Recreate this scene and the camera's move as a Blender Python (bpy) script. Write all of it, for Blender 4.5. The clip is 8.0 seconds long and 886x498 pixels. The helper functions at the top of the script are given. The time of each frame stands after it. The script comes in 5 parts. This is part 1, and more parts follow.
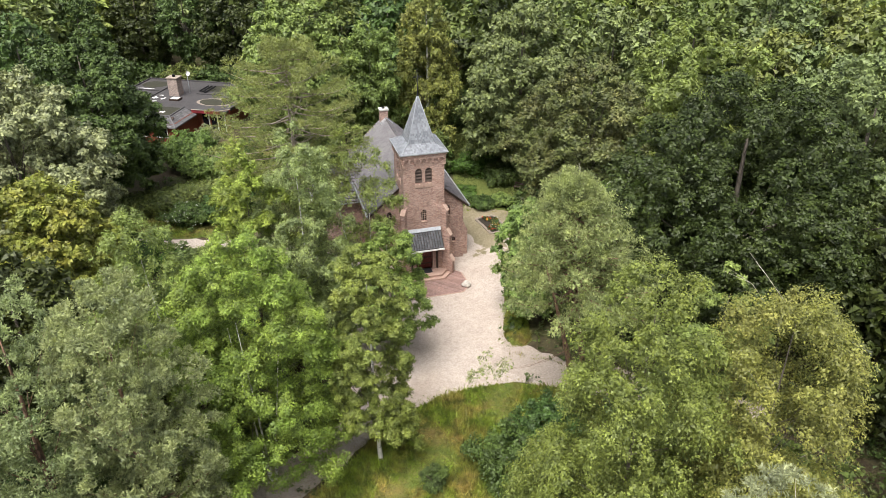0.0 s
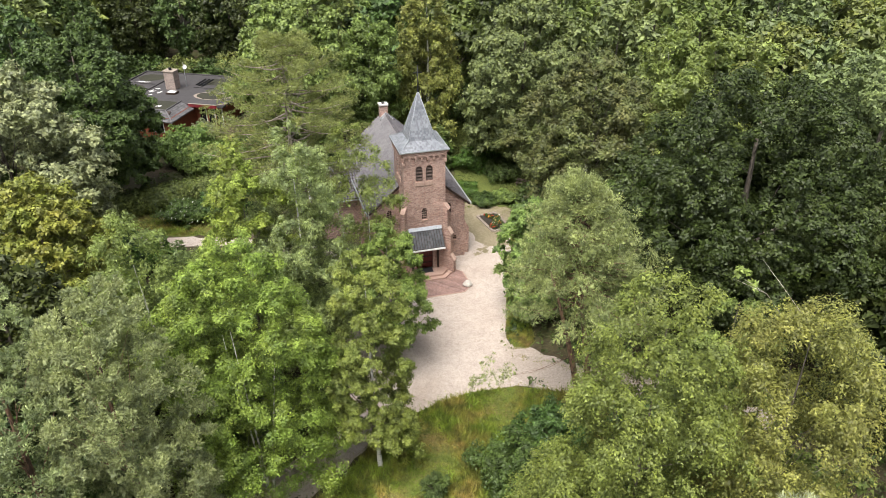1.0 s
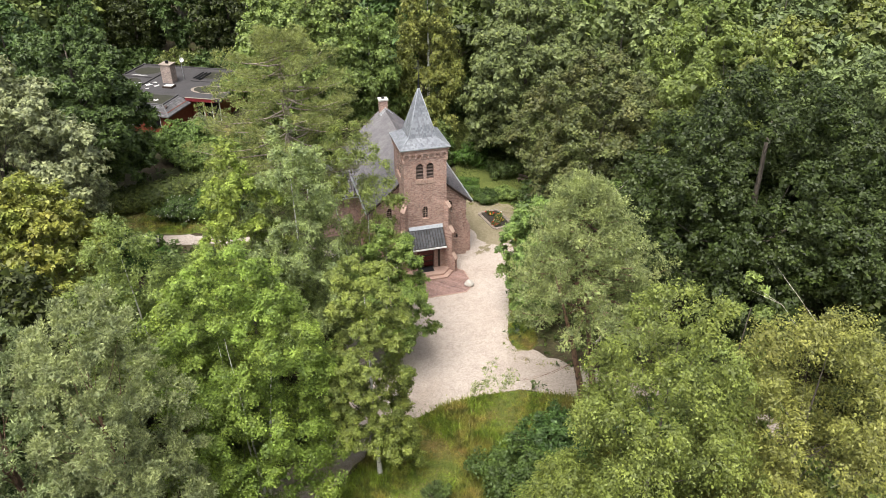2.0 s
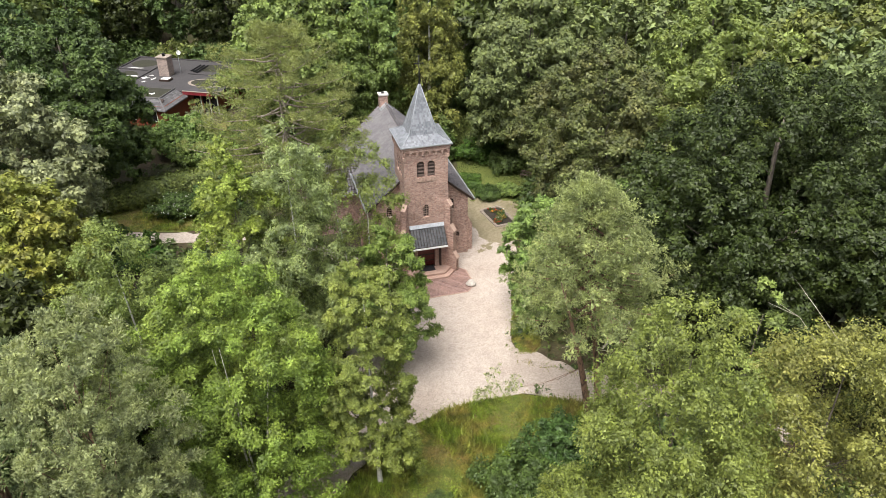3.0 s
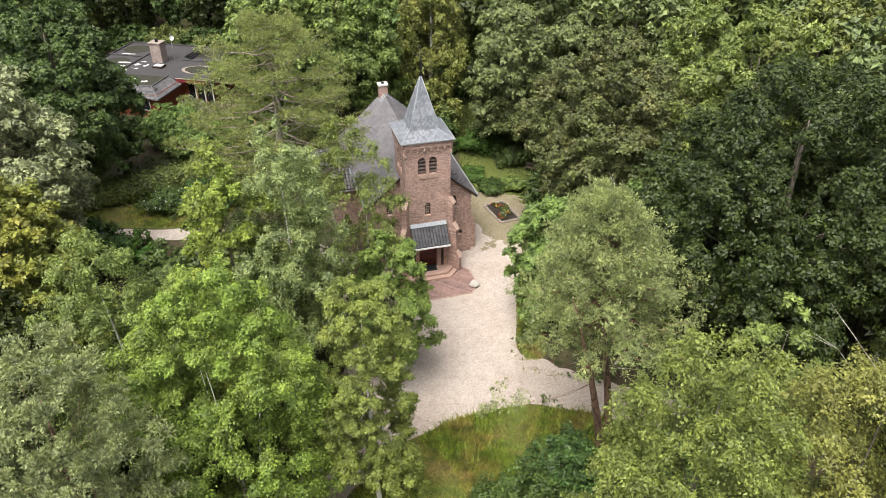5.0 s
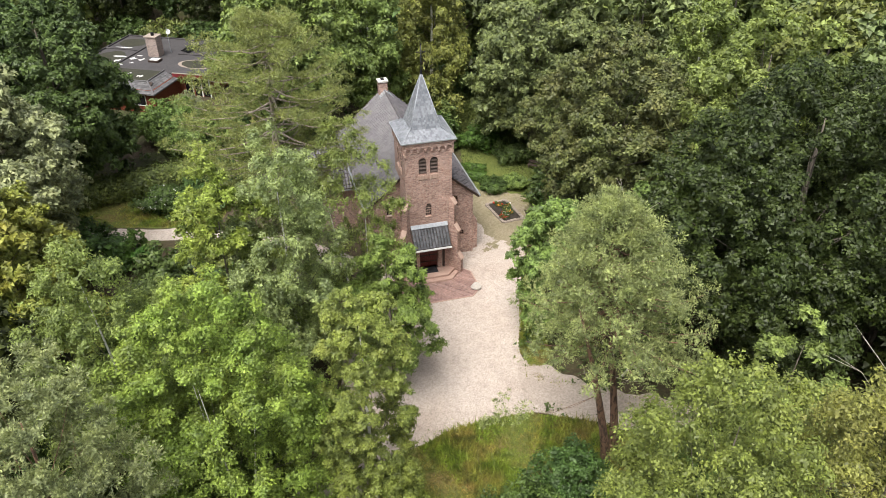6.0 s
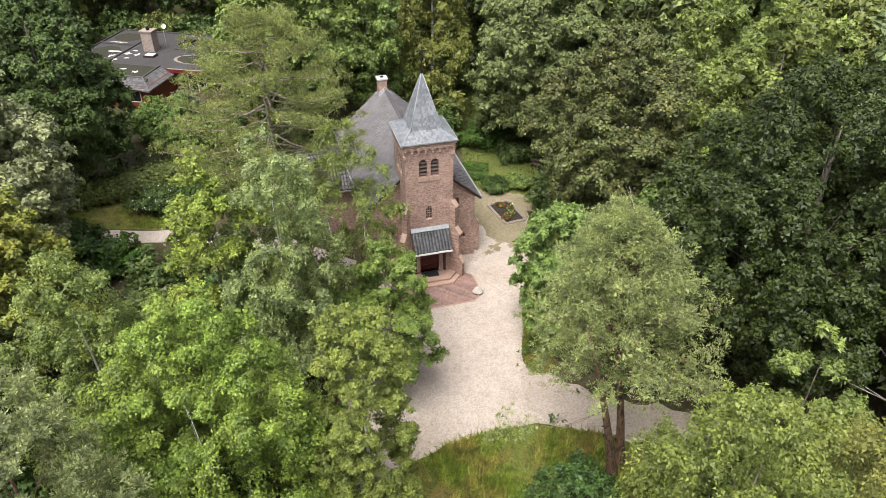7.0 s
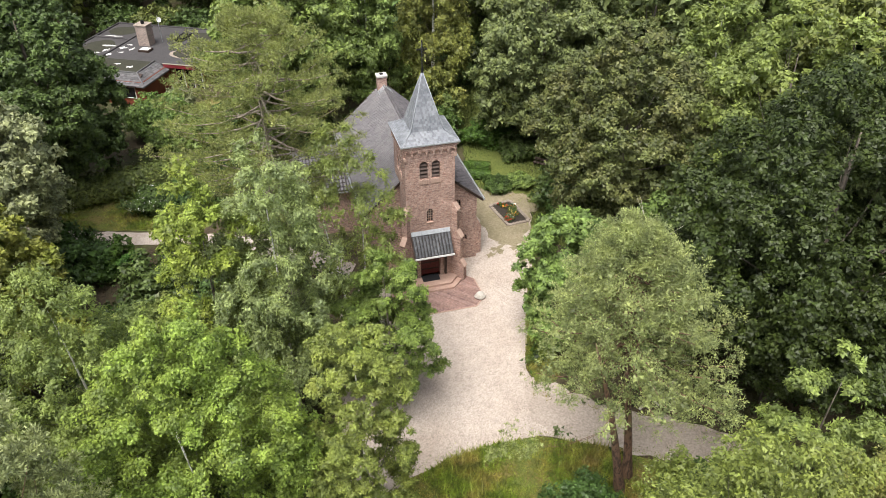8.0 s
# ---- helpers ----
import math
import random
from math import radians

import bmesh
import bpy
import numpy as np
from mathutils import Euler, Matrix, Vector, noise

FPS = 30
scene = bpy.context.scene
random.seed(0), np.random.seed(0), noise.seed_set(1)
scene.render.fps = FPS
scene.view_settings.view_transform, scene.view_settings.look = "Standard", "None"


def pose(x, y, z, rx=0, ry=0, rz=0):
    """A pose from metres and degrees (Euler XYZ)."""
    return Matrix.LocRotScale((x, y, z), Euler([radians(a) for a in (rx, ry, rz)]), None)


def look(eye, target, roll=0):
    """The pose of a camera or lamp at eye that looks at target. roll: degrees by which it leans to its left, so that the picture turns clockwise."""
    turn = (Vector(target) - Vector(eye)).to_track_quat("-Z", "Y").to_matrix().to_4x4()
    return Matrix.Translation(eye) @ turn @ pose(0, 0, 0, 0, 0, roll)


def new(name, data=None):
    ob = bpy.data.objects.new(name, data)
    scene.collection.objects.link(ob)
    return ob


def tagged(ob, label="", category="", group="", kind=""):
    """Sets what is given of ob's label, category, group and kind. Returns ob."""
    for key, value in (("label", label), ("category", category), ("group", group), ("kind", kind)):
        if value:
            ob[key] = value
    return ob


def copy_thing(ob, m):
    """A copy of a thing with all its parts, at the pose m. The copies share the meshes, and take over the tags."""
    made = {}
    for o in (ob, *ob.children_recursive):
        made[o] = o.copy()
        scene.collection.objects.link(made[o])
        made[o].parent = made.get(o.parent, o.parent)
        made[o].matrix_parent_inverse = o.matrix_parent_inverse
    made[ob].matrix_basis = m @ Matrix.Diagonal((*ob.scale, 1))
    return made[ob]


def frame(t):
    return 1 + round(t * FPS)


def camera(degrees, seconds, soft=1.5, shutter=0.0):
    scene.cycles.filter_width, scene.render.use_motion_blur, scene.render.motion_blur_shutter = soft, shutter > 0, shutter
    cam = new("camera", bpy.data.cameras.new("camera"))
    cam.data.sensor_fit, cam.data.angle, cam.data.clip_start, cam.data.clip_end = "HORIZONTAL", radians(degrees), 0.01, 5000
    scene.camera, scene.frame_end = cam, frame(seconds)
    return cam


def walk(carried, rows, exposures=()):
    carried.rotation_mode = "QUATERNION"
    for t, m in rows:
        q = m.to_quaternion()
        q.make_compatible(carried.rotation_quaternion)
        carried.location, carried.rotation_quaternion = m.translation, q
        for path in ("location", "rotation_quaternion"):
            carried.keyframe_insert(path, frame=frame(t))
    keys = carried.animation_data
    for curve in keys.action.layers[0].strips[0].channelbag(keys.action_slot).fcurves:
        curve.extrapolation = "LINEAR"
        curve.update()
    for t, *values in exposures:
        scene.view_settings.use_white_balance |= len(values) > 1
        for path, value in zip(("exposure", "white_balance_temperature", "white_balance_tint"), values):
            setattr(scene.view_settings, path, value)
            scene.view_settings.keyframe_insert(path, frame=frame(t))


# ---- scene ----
cam = camera(63.3, 8.0, soft=0.55)
METRES, EYE, TILT, LEAN, TURN = 12.0, 33.7, -29.3, 0.0, 0.0
ROWS = [
    (0.0, 0.0, 0.0, 0.0, 0.0, 0.0, -0.0),
    (0.5, -0.0027, 0.0516, 0.0305, 0.02, -0.39, 0.0),
    (1.0, -0.0051, 0.1018, 0.0597, 0.02, -0.74, 0.0),
    (1.5, -0.0065, 0.1517, 0.0885, 0.04, -1.11, -0.0),
    (3.0, -0.015, 0.3027, 0.1739, 0.1, -2.25, 0.0),
    (3.5, -0.0175, 0.3533, 0.2021, 0.12, -2.66, -0.01),
    (4.0, -0.0193, 0.4004, 0.2287, 0.14, -3.01, -0.02),
    (4.5, -0.0216, 0.452, 0.2575, 0.16, -3.38, -0.03),
    (6.0, -0.0269, 0.6198, 0.3522, 0.24, -4.52, -0.05),
    (6.5, -0.0293, 0.6792, 0.385, 0.26, -4.85, -0.07),
    (7.0, -0.0322, 0.7415, 0.419, 0.26, -5.2, -0.08),
    (7.5, -0.0354, 0.8055, 0.4538, 0.28, -5.57, -0.09),
    (8.0, -0.0374, 0.8712, 0.4894, 0.3, -5.97, -0.09),
]
walk(cam, [(t, pose(0, 0, EYE, TILT, LEAN, TURN) @ pose(METRES * x, METRES * y, METRES * z, 90 + pitch, roll, yaw)) for t, x, y, z, yaw, pitch, roll in ROWS], exposures=[(0.0, 0.92), (8.0, 0.88)])

# ---- world and sun ----
world = bpy.data.worlds.new("overcast_sky")
scene.world = world
world.use_nodes = True
wn = world.node_tree
sky = wn.nodes.new("ShaderNodeTexSky")
sky.sky_type = "NISHITA"
sky.sun_disc = False
sky.sun_elevation = radians(64)
sky.sun_rotation = radians(205)
sky.dust_density = 3.0
soft_sky = wn.nodes.new("ShaderNodeHueSaturation")
soft_sky.inputs["Saturation"].default_value = 0.35
wn.links.new(sky.outputs[0], soft_sky.inputs["Color"])
bg = wn.nodes["Background"]
bg.inputs[1].default_value = 0.135
wn.links.new(soft_sky.outputs[0], bg.inputs[0])

sun_data = bpy.data.lights.new("sun", "SUN")
sun_data.energy = 3.1
sun_data.angle = radians(36)
sun_data.color = (1.0, 0.96, 0.9)
sun = new("sun", sun_data)
SUN_FROM = Vector((math.sin(radians(205)) * math.cos(radians(64)), math.cos(radians(205)) * math.cos(radians(64)), math.sin(radians(64))))
sun.matrix_world = look(SUN_FROM * 200, (0, 0, 0))


# ---- materials ----
def material(name):
    m = bpy.data.materials.new(name)
    m.use_nodes = True
    nt = m.node_tree
    return m, nt, nt.nodes["Principled BSDF"], nt.nodes["Material Output"]


def node(nt, kind, **values):
    n = nt.nodes.new("ShaderNode" + kind)
    for k, v in values.items():
        n.inputs[k.replace("_", " ")].default_value = v
    return n


def ramp(nt, fac, stops):
    r = nt.nodes.new("ShaderNodeValToRGB")
    while len(r.color_ramp.elements) < len(stops):
        r.color_ramp.elements.new(0.5)
    for e, (p, c) in zip(r.color_ramp.elements, stops):
        e.position, e.color = p, (*c, 1)
    nt.links.new(fac, r.inputs[0])
    return r.outputs[0]


def mixed(nt, fac, a, b, blend="MIX"):
    n = nt.nodes.new("ShaderNodeMix")
    n.data_type, n.blend_type = "RGBA", blend
    for sock, v in ((n.inputs[0], fac), (n.inputs[6], a), (n.inputs[7], b)):
        if hasattr(v, "is_linked"):
            nt.links.new(v, sock)
        else:
            sock.default_value = v if isinstance(v, (int, float)) else (*v, 1)
    return n.outputs[2]


def noise_of(nt, scale, detail=4.0, rough=0.6, vec=None):
    n = node(nt, "TexNoise", Scale=scale, Detail=detail, Roughness=rough)
    if vec is None:
        vec = nt.nodes.new("ShaderNodeTexCoord").outputs["Object"]
    nt.links.new(vec, n.inputs["Vector"])
    return n.outputs["Fac"]


def bump(nt, bsdf, height, strength=0.4, dist=0.02):
    b = node(nt, "Bump", Strength=strength, Distance=dist)
    nt.links.new(height, b.inputs["Height"])
    nt.links.new(b.outputs[0], bsdf.inputs["Normal"])


def surface(name, dark, light, scale=3.0, fine=40.0, rough=0.8, metal=0.0, relief=0.3, depth=0.01, spec=0.4):
    """Two scales of mottling between two colours, with fine relief."""
    m, nt, b, _ = material(name)
    big = noise_of(nt, scale, 5)
    small = noise_of(nt, fine, 3)
    c = ramp(nt, big, ((0.3, dark), (0.7, light)))
    c = mixed(nt, 0.55, c, ramp(nt, small, ((0.3, tuple(x * 0.65 for x in dark)), (0.7, tuple(min(1, x * 1.25) for x in light)))))
    nt.links.new(c, b.inputs["Base Color"])
    b.inputs["Roughness"].default_value = rough
    b.inputs["Metallic"].default_value = metal
    b.inputs["Specular IOR Level"].default_value = spec
    bump(nt, b, small, relief, depth)
    return m


def leaf_material(name, colour, tint=(0.16, 0.17, 0.03), tint_amount=0.35, vary=0.36, through_light=0.13, rough=0.55):
    """Leaves: each leaf differs a little, whole boughs drift towards the tint, trees differ from one another."""
    m, nt, b, out = material(name)
    geo = nt.nodes.new("ShaderNodeNewGeometry")
    info = nt.nodes.new("ShaderNodeObjectInfo")
    patch = noise_of(nt, 0.45, 3, 0.6)
    c = mixed(nt, ramp(nt, patch, ((0.42, (0, 0, 0)), (0.72, (tint_amount,) * 3))), colour, tint)
    hsv = nt.nodes.new("ShaderNodeHueSaturation")
    val = node(nt, "MapRange")
    nt.links.new(geo.outputs["Random Per Island"], val.inputs["Value"])
    val.inputs["To Min"].default_value, val.inputs["To Max"].default_value = 1 - vary, 1 + vary
    nt.links.new(val.outputs[0], hsv.inputs["Value"])
    hue = node(nt, "MapRange")
    nt.links.new(info.outputs["Random"], hue.inputs["Value"])
    hue.inputs["To Min"].default_value, hue.inputs["To Max"].default_value = 0.485, 0.512
    nt.links.new(hue.outputs[0], hsv.inputs["Hue"])
    c = mixed(nt, 1.0, c, ramp(nt, noise_of(nt, 1.5, 2, 0.5), ((0.36, (0.62, 0.64, 0.66)), (0.64, (1.34, 1.32, 1.2)))), "MULTIPLY")
    nt.links.new(c, hsv.inputs["Color"])
    nt.links.new(hsv.outputs[0], b.inputs["Base Color"])
    b.inputs["Roughness"].default_value = rough
    b.inputs["Specular IOR Level"].default_value = 0.4
    tr = nt.nodes.new("ShaderNodeBsdfTranslucent")
    warm = mixed(nt, 1.0, hsv.outputs[0], (1.25, 1.2, 0.5), "MULTIPLY")
    nt.links.new(warm, tr.inputs[0])
    mx = nt.nodes.new("ShaderNodeMixShader")
    mx.inputs[0].default_value = through_light
    nt.links.new(b.outputs[0], mx.inputs[1])
    nt.links.new(tr.outputs[0], mx.inputs[2])
    nt.links.new(mx.outputs[0], out.inputs[0])
    return m


def brick_material(name, one, two, mortar):
    m, nt, b, _ = material(name)
    co = nt.nodes.new("ShaderNodeTexCoord").outputs["Object"]
    sep = nt.nodes.new("ShaderNodeSeparateXYZ")
    nt.links.new(co, sep.inputs[0])
    add = nt.nodes.new("ShaderNodeMath")
    nt.links.new(sep.outputs[0], add.inputs[0])
    nt.links.new(sep.outputs[1], add.inputs[1])
    com = nt.nodes.new("ShaderNodeCombineXYZ")
    nt.links.new(add.outputs[0], com.inputs[0])
    nt.links.new(sep.outputs[2], com.inputs[1])
    br = node(nt, "TexBrick", Scale=1.0, Mortar_Size=0.007, Brick_Width=0.22, Row_Height=0.075, Bias=-0.1)
    br.inputs["Color1"].default_value, br.inputs["Color2"].default_value, br.inputs["Mortar"].default_value = (*one, 1), (*two, 1), (*mortar, 1)
    nt.links.new(com.outputs[0], br.inputs["Vector"])
    stain = noise_of(nt, 0.8, 6, 0.65)
    grain = noise_of(nt, 9.0, 4, 0.7)
    c = mixed(nt, 1.0, br.outputs["Color"], ramp(nt, stain, ((0.28, (0.62, 0.6, 0.6)), (0.5, (0.95, 0.95, 0.95)), (0.75, (1.18, 1.14, 1.1)))), "MULTIPLY")
    c = mixed(nt, 1.0, c, ramp(nt, grain, ((0.32, (0.55, 0.55, 0.57)), (0.68, (1.35, 1.32, 1.3)))), "MULTIPLY")
    nt.links.new(c, b.inputs["Base Color"])
    b.inputs["Roughness"].default_value = 0.9
    bump(nt, b, br.outputs["Fac"], -0.5, 0.01)
    return m


def tile_material(name, dark, light, rough=0.5, moss=None):
    """Roof tiles or slates: every piece has its own shade; weathering in patches."""
    m, nt, b, _ = material(name)
    geo = nt.nodes.new("ShaderNodeNewGeometry")
    info = nt.nodes.new("ShaderNodeObjectInfo")
    add = nt.nodes.new("ShaderNodeMath")
    nt.links.new(geo.outputs["Random Per Island"], add.inputs[0])
    nt.links.new(info.outputs["Random"], add.inputs[1])
    fr = nt.nodes.new("ShaderNodeMath")
    fr.operation = "FRACT"
    nt.links.new(add.outputs[0], fr.inputs[0])
    c = ramp(nt, fr.outputs[0], ((0.0, dark), (1.0, light)))
    stain = noise_of(nt, 0.9, 6, 0.7)
    c = mixed(nt, 1.0, c, ramp(nt, stain, ((0.3, (0.7, 0.7, 0.72)), (0.7, (1.2, 1.18, 1.15)))), "MULTIPLY")
    if moss:
        c = mixed(nt, ramp(nt, noise_of(nt, 2.2, 6, 0.7), ((0.56, (0, 0, 0)), (0.7, (0.6, 0.6, 0.6)))), c, moss)
    nt.links.new(c, b.inputs["Base Color"])
    b.inputs["Roughness"].default_value = rough
    bump(nt, b, noise_of(nt, 30, 3), 0.25, 0.01)
    return m


def bark_material(name, dark, light, stretch=0.25, scale=7.0, cut=(0.42, 0.55)):
    m, nt, b, _ = material(name)
    co = nt.nodes.new("ShaderNodeTexCoord").outputs["Object"]
    mp = nt.nodes.new("ShaderNodeMapping")
    mp.inputs["Scale"].default_value = (1, 1, stretch)
    nt.links.new(co, mp.inputs[0])
    n = noise_of(nt, scale, 5, 0.65, mp.outputs[0])
    nt.links.new(ramp(nt, n, ((cut[0], dark), (cut[1], light))), b.inputs["Base Color"])
    b.inputs["Roughness"].default_value = 0.9
    bump(nt, b, n, 0.6, 0.03)
    return m


BIRCH = leaf_material("birch_leaves", (0.171, 0.241, 0.040), (0.254, 0.294, 0.054), 0.6)
PALE = leaf_material("pale_birch_leaves", (0.258, 0.318, 0.138), (0.291, 0.341, 0.138), 0.5, through_light=0.35)
WEEPING = leaf_material("weeping_birch_leaves", (0.146, 0.179, 0.037), (0.179, 0.200, 0.043), 0.5)
YELLOWISH = leaf_material("yellowing_birch_leaves", (0.184, 0.198, 0.047), (0.218, 0.207, 0.053), 0.6)
OLIVE = leaf_material("olive_birch_leaves", (0.157, 0.212, 0.045), (0.191, 0.221, 0.052), 0.5)
OAK = leaf_material("oak_leaves", (0.037, 0.052, 0.009), (0.052, 0.063, 0.012), 0.5)
BROWNOAK = leaf_material("browned_oak_leaves", (0.099, 0.119, 0.037), (0.150, 0.124, 0.044), 0.45)
GOLD = leaf_material("yellow_oak_leaves", (0.168, 0.209, 0.038), (0.253, 0.242, 0.045), 0.8)
SILVER = leaf_material("whitebeam_leaves", (0.238, 0.262, 0.133), (0.276, 0.289, 0.149), 0.5)
DEEP = leaf_material("deep_green_leaves", (0.062, 0.102, 0.026), (0.088, 0.128, 0.029), 0.4)
FRESH = leaf_material("fresh_green_leaves", (0.147, 0.212, 0.054), (0.191, 0.247, 0.060), 0.5)
WOODS = leaf_material("woodland_leaves", (0.115, 0.151, 0.039), (0.169, 0.190, 0.047), 0.6)
SHRUB = leaf_material("shrub_leaves", (0.058, 0.102, 0.023), (0.088, 0.130, 0.031), 0.5)
BOX = leaf_material("box_hedge_leaves", (0.058, 0.125, 0.018), (0.082, 0.146, 0.022), 0.4)
NEEDLE = leaf_material("pine_needles", (0.229, 0.277, 0.125), (0.254, 0.295, 0.142), 0.5, through_light=0.12)
NEEDLE_GREEN = leaf_material("green_pine_needles", (0.249, 0.281, 0.110), (0.298, 0.309, 0.134), 0.5, through_light=0.15)
LARCH = leaf_material("thin_pine_needles", (0.216, 0.235, 0.078), (0.248, 0.244, 0.087), 0.6, through_light=0.2)
BLUESPRUCE = leaf_material("blue_spruce_needles", (0.233, 0.260, 0.144), (0.268, 0.281, 0.158), 0.4, through_light=0.05)
PALEGREEN = leaf_material("pale_green_leaves", (0.180, 0.238, 0.068), (0.229, 0.270, 0.081), 0.5, through_light=0.3)
GREYWOODS = leaf_material("grey_green_leaves", (0.130, 0.172, 0.063), (0.166, 0.201, 0.069), 0.5)
HORNBEAM = leaf_material("hornbeam_leaves", (0.110, 0.170, 0.040), (0.130, 0.190, 0.045), 0.4)
GRASS = leaf_material("grass_blades", (0.170, 0.230, 0.030), (0.286, 0.200, 0.070), 1.0)
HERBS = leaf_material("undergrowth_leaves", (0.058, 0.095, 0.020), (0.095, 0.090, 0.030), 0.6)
PETALS = {"red": surface("red_petals", (0.5, 0.03, 0.02), (0.6, 0.06, 0.03)), "yellow": surface("yellow_petals", (0.6, 0.5, 0.12), (0.75, 0.65, 0.25)),
          "white": surface("white_petals", (0.65, 0.67, 0.6), (0.8, 0.8, 0.75)), "orange": surface("orange_petals", (0.6, 0.2, 0.03), (0.65, 0.3, 0.05))}

BARK = bark_material("grey_brown_bark", (0.055, 0.045, 0.035), (0.15, 0.125, 0.1))
PINEBARK = bark_material("reddish_pine_bark", (0.08, 0.05, 0.035), (0.24, 0.14, 0.09))
WHITEBARK = bark_material("white_birch_bark", (0.05, 0.045, 0.04), (0.62, 0.6, 0.55), 2.2, 2.4, (0.36, 0.48))
OLDBARK = bark_material("grey_tan_bark", (0.16, 0.13, 0.1), (0.33, 0.28, 0.22))
DEADWOOD = bark_material("bleached_dead_wood", (0.3, 0.26, 0.21), (0.55, 0.5, 0.44))

BRICK = brick_material("weathered_red_brick", (0.28, 0.165, 0.13), (0.5, 0.335, 0.275), (0.48, 0.4, 0.35))
STONE = surface("pink_sandstone", (0.36, 0.24, 0.19), (0.5, 0.36, 0.29), 2, 25, 0.85)
DARKWOOD = surface("dark_stained_timber", (0.025, 0.016, 0.012), (0.05, 0.03, 0.022), 4, 50, 0.6)
REDDOOR = surface("dark_red_painted_wood", (0.09, 0.016, 0.012), (0.13, 0.025, 0.018), 3, 40, 0.45)
ZINC = surface("weathered_zinc", (0.42, 0.44, 0.47), (0.6, 0.62, 0.65), 2, 14, 0.4, 0.6)
WHITEPAINT = surface("white_painted_board", (0.62, 0.62, 0.6), (0.78, 0.78, 0.76), 2, 20, 0.6)
TILES = tile_material("grey_brown_roof_tiles", (0.1, 0.094, 0.102), (0.155, 0.145, 0.153), 0.5)
PORCHTILES = tile_material("dark_glazed_roof_tiles", (0.045, 0.047, 0.053), (0.085, 0.088, 0.097), 0.55)
SLATES = tile_material("blue_grey_slates", (0.15, 0.16, 0.18), (0.27, 0.285, 0.31), 0.38)
IRON = surface("black_iron", (0.015, 0.015, 0.017), (0.03, 0.03, 0.032), 5, 40, 0.5, 0.6)
RUBBER = surface("black_rubber_mat", (0.012, 0.012, 0.014), (0.022, 0.022, 0.025), 5, 60, 0.8)
APRON = brick_material("purple_red_paving_brick", (0.23, 0.14, 0.12), (0.31, 0.205, 0.178), (0.27, 0.21, 0.185))
STEPSTONE = surface("worn_step_brick", (0.3, 0.19, 0.15), (0.42, 0.29, 0.235), 2, 20, 0.85)
GLASS_DARK, gnt, gb, _ = material("dark_leaded_glass")
gb.inputs["Base Color"].default_value = (0.012, 0.013, 0.016, 1)
gb.inputs["Roughness"].default_value = 0.12
bump(gnt, gb, noise_of(gnt, 6, 2), 0.15, 0.02)

BOULDER = surface("pale_boulder", (0.36, 0.33, 0.29), (0.56, 0.52, 0.47), 3, 18, 0.85, relief=0.6, depth=0.05)
SOIL = surface("dark_garden_soil", (0.02, 0.016, 0.012), (0.05, 0.04, 0.03), 4, 30, 0.95, relief=0.8, depth=0.04)
KERB = surface("grey_pink_kerb_stone", (0.22, 0.18, 0.145), (0.34, 0.285, 0.24), 4, 30, 0.9)
FELT = surface("grey_roofing_felt", (0.036, 0.033, 0.034), (0.07, 0.065, 0.067), 0.7, 12, 0.75)
MOSSFELT = surface("mossy_roofing_felt", (0.02, 0.022, 0.013), (0.045, 0.043, 0.028), 1.2, 12, 0.9)
FASCIA = surface("dark_red_fascia_board", (0.14, 0.012, 0.02), (0.2, 0.025, 0.03), 3, 30, 0.5)
CEDAR = surface("red_brown_timber_cladding", (0.13, 0.035, 0.018), (0.22, 0.06, 0.03), 2, 30, 0.65)
HOUSEBRICK = brick_material("pink_grey_house_brick", (0.3, 0.235, 0.205), (0.38, 0.3, 0.265), (0.36, 0.32, 0.29))
HOUSETILE = tile_material("grey_house_roof_tiles", (0.075, 0.073, 0.076), (0.15, 0.146, 0.15), 0.65)


def floor_material():
    """Woodland floor: leaf litter, moss and bare sand."""
    m, nt, b, _ = material("woodland_floor")
    c = ramp(nt, noise_of(nt, 0.12, 6, 0.6), ((0.35, (0.05, 0.062, 0.02)), (0.5, (0.06, 0.045, 0.027)), (0.68, (0.075, 0.085, 0.028))))
    f = noise_of(nt, 3.0, 6, 0.75)
    c = mixed(nt, 1.0, c, ramp(nt, f, ((0.3, (0.5, 0.5, 0.5)), (0.7, (1.5, 1.4, 1.3)))), "MULTIPLY")
    nt.links.new(c, b.inputs["Base Color"])
    b.inputs["Roughness"].default_value = 1.0
    bump(nt, b, f, 0.8, 0.1)
    return m


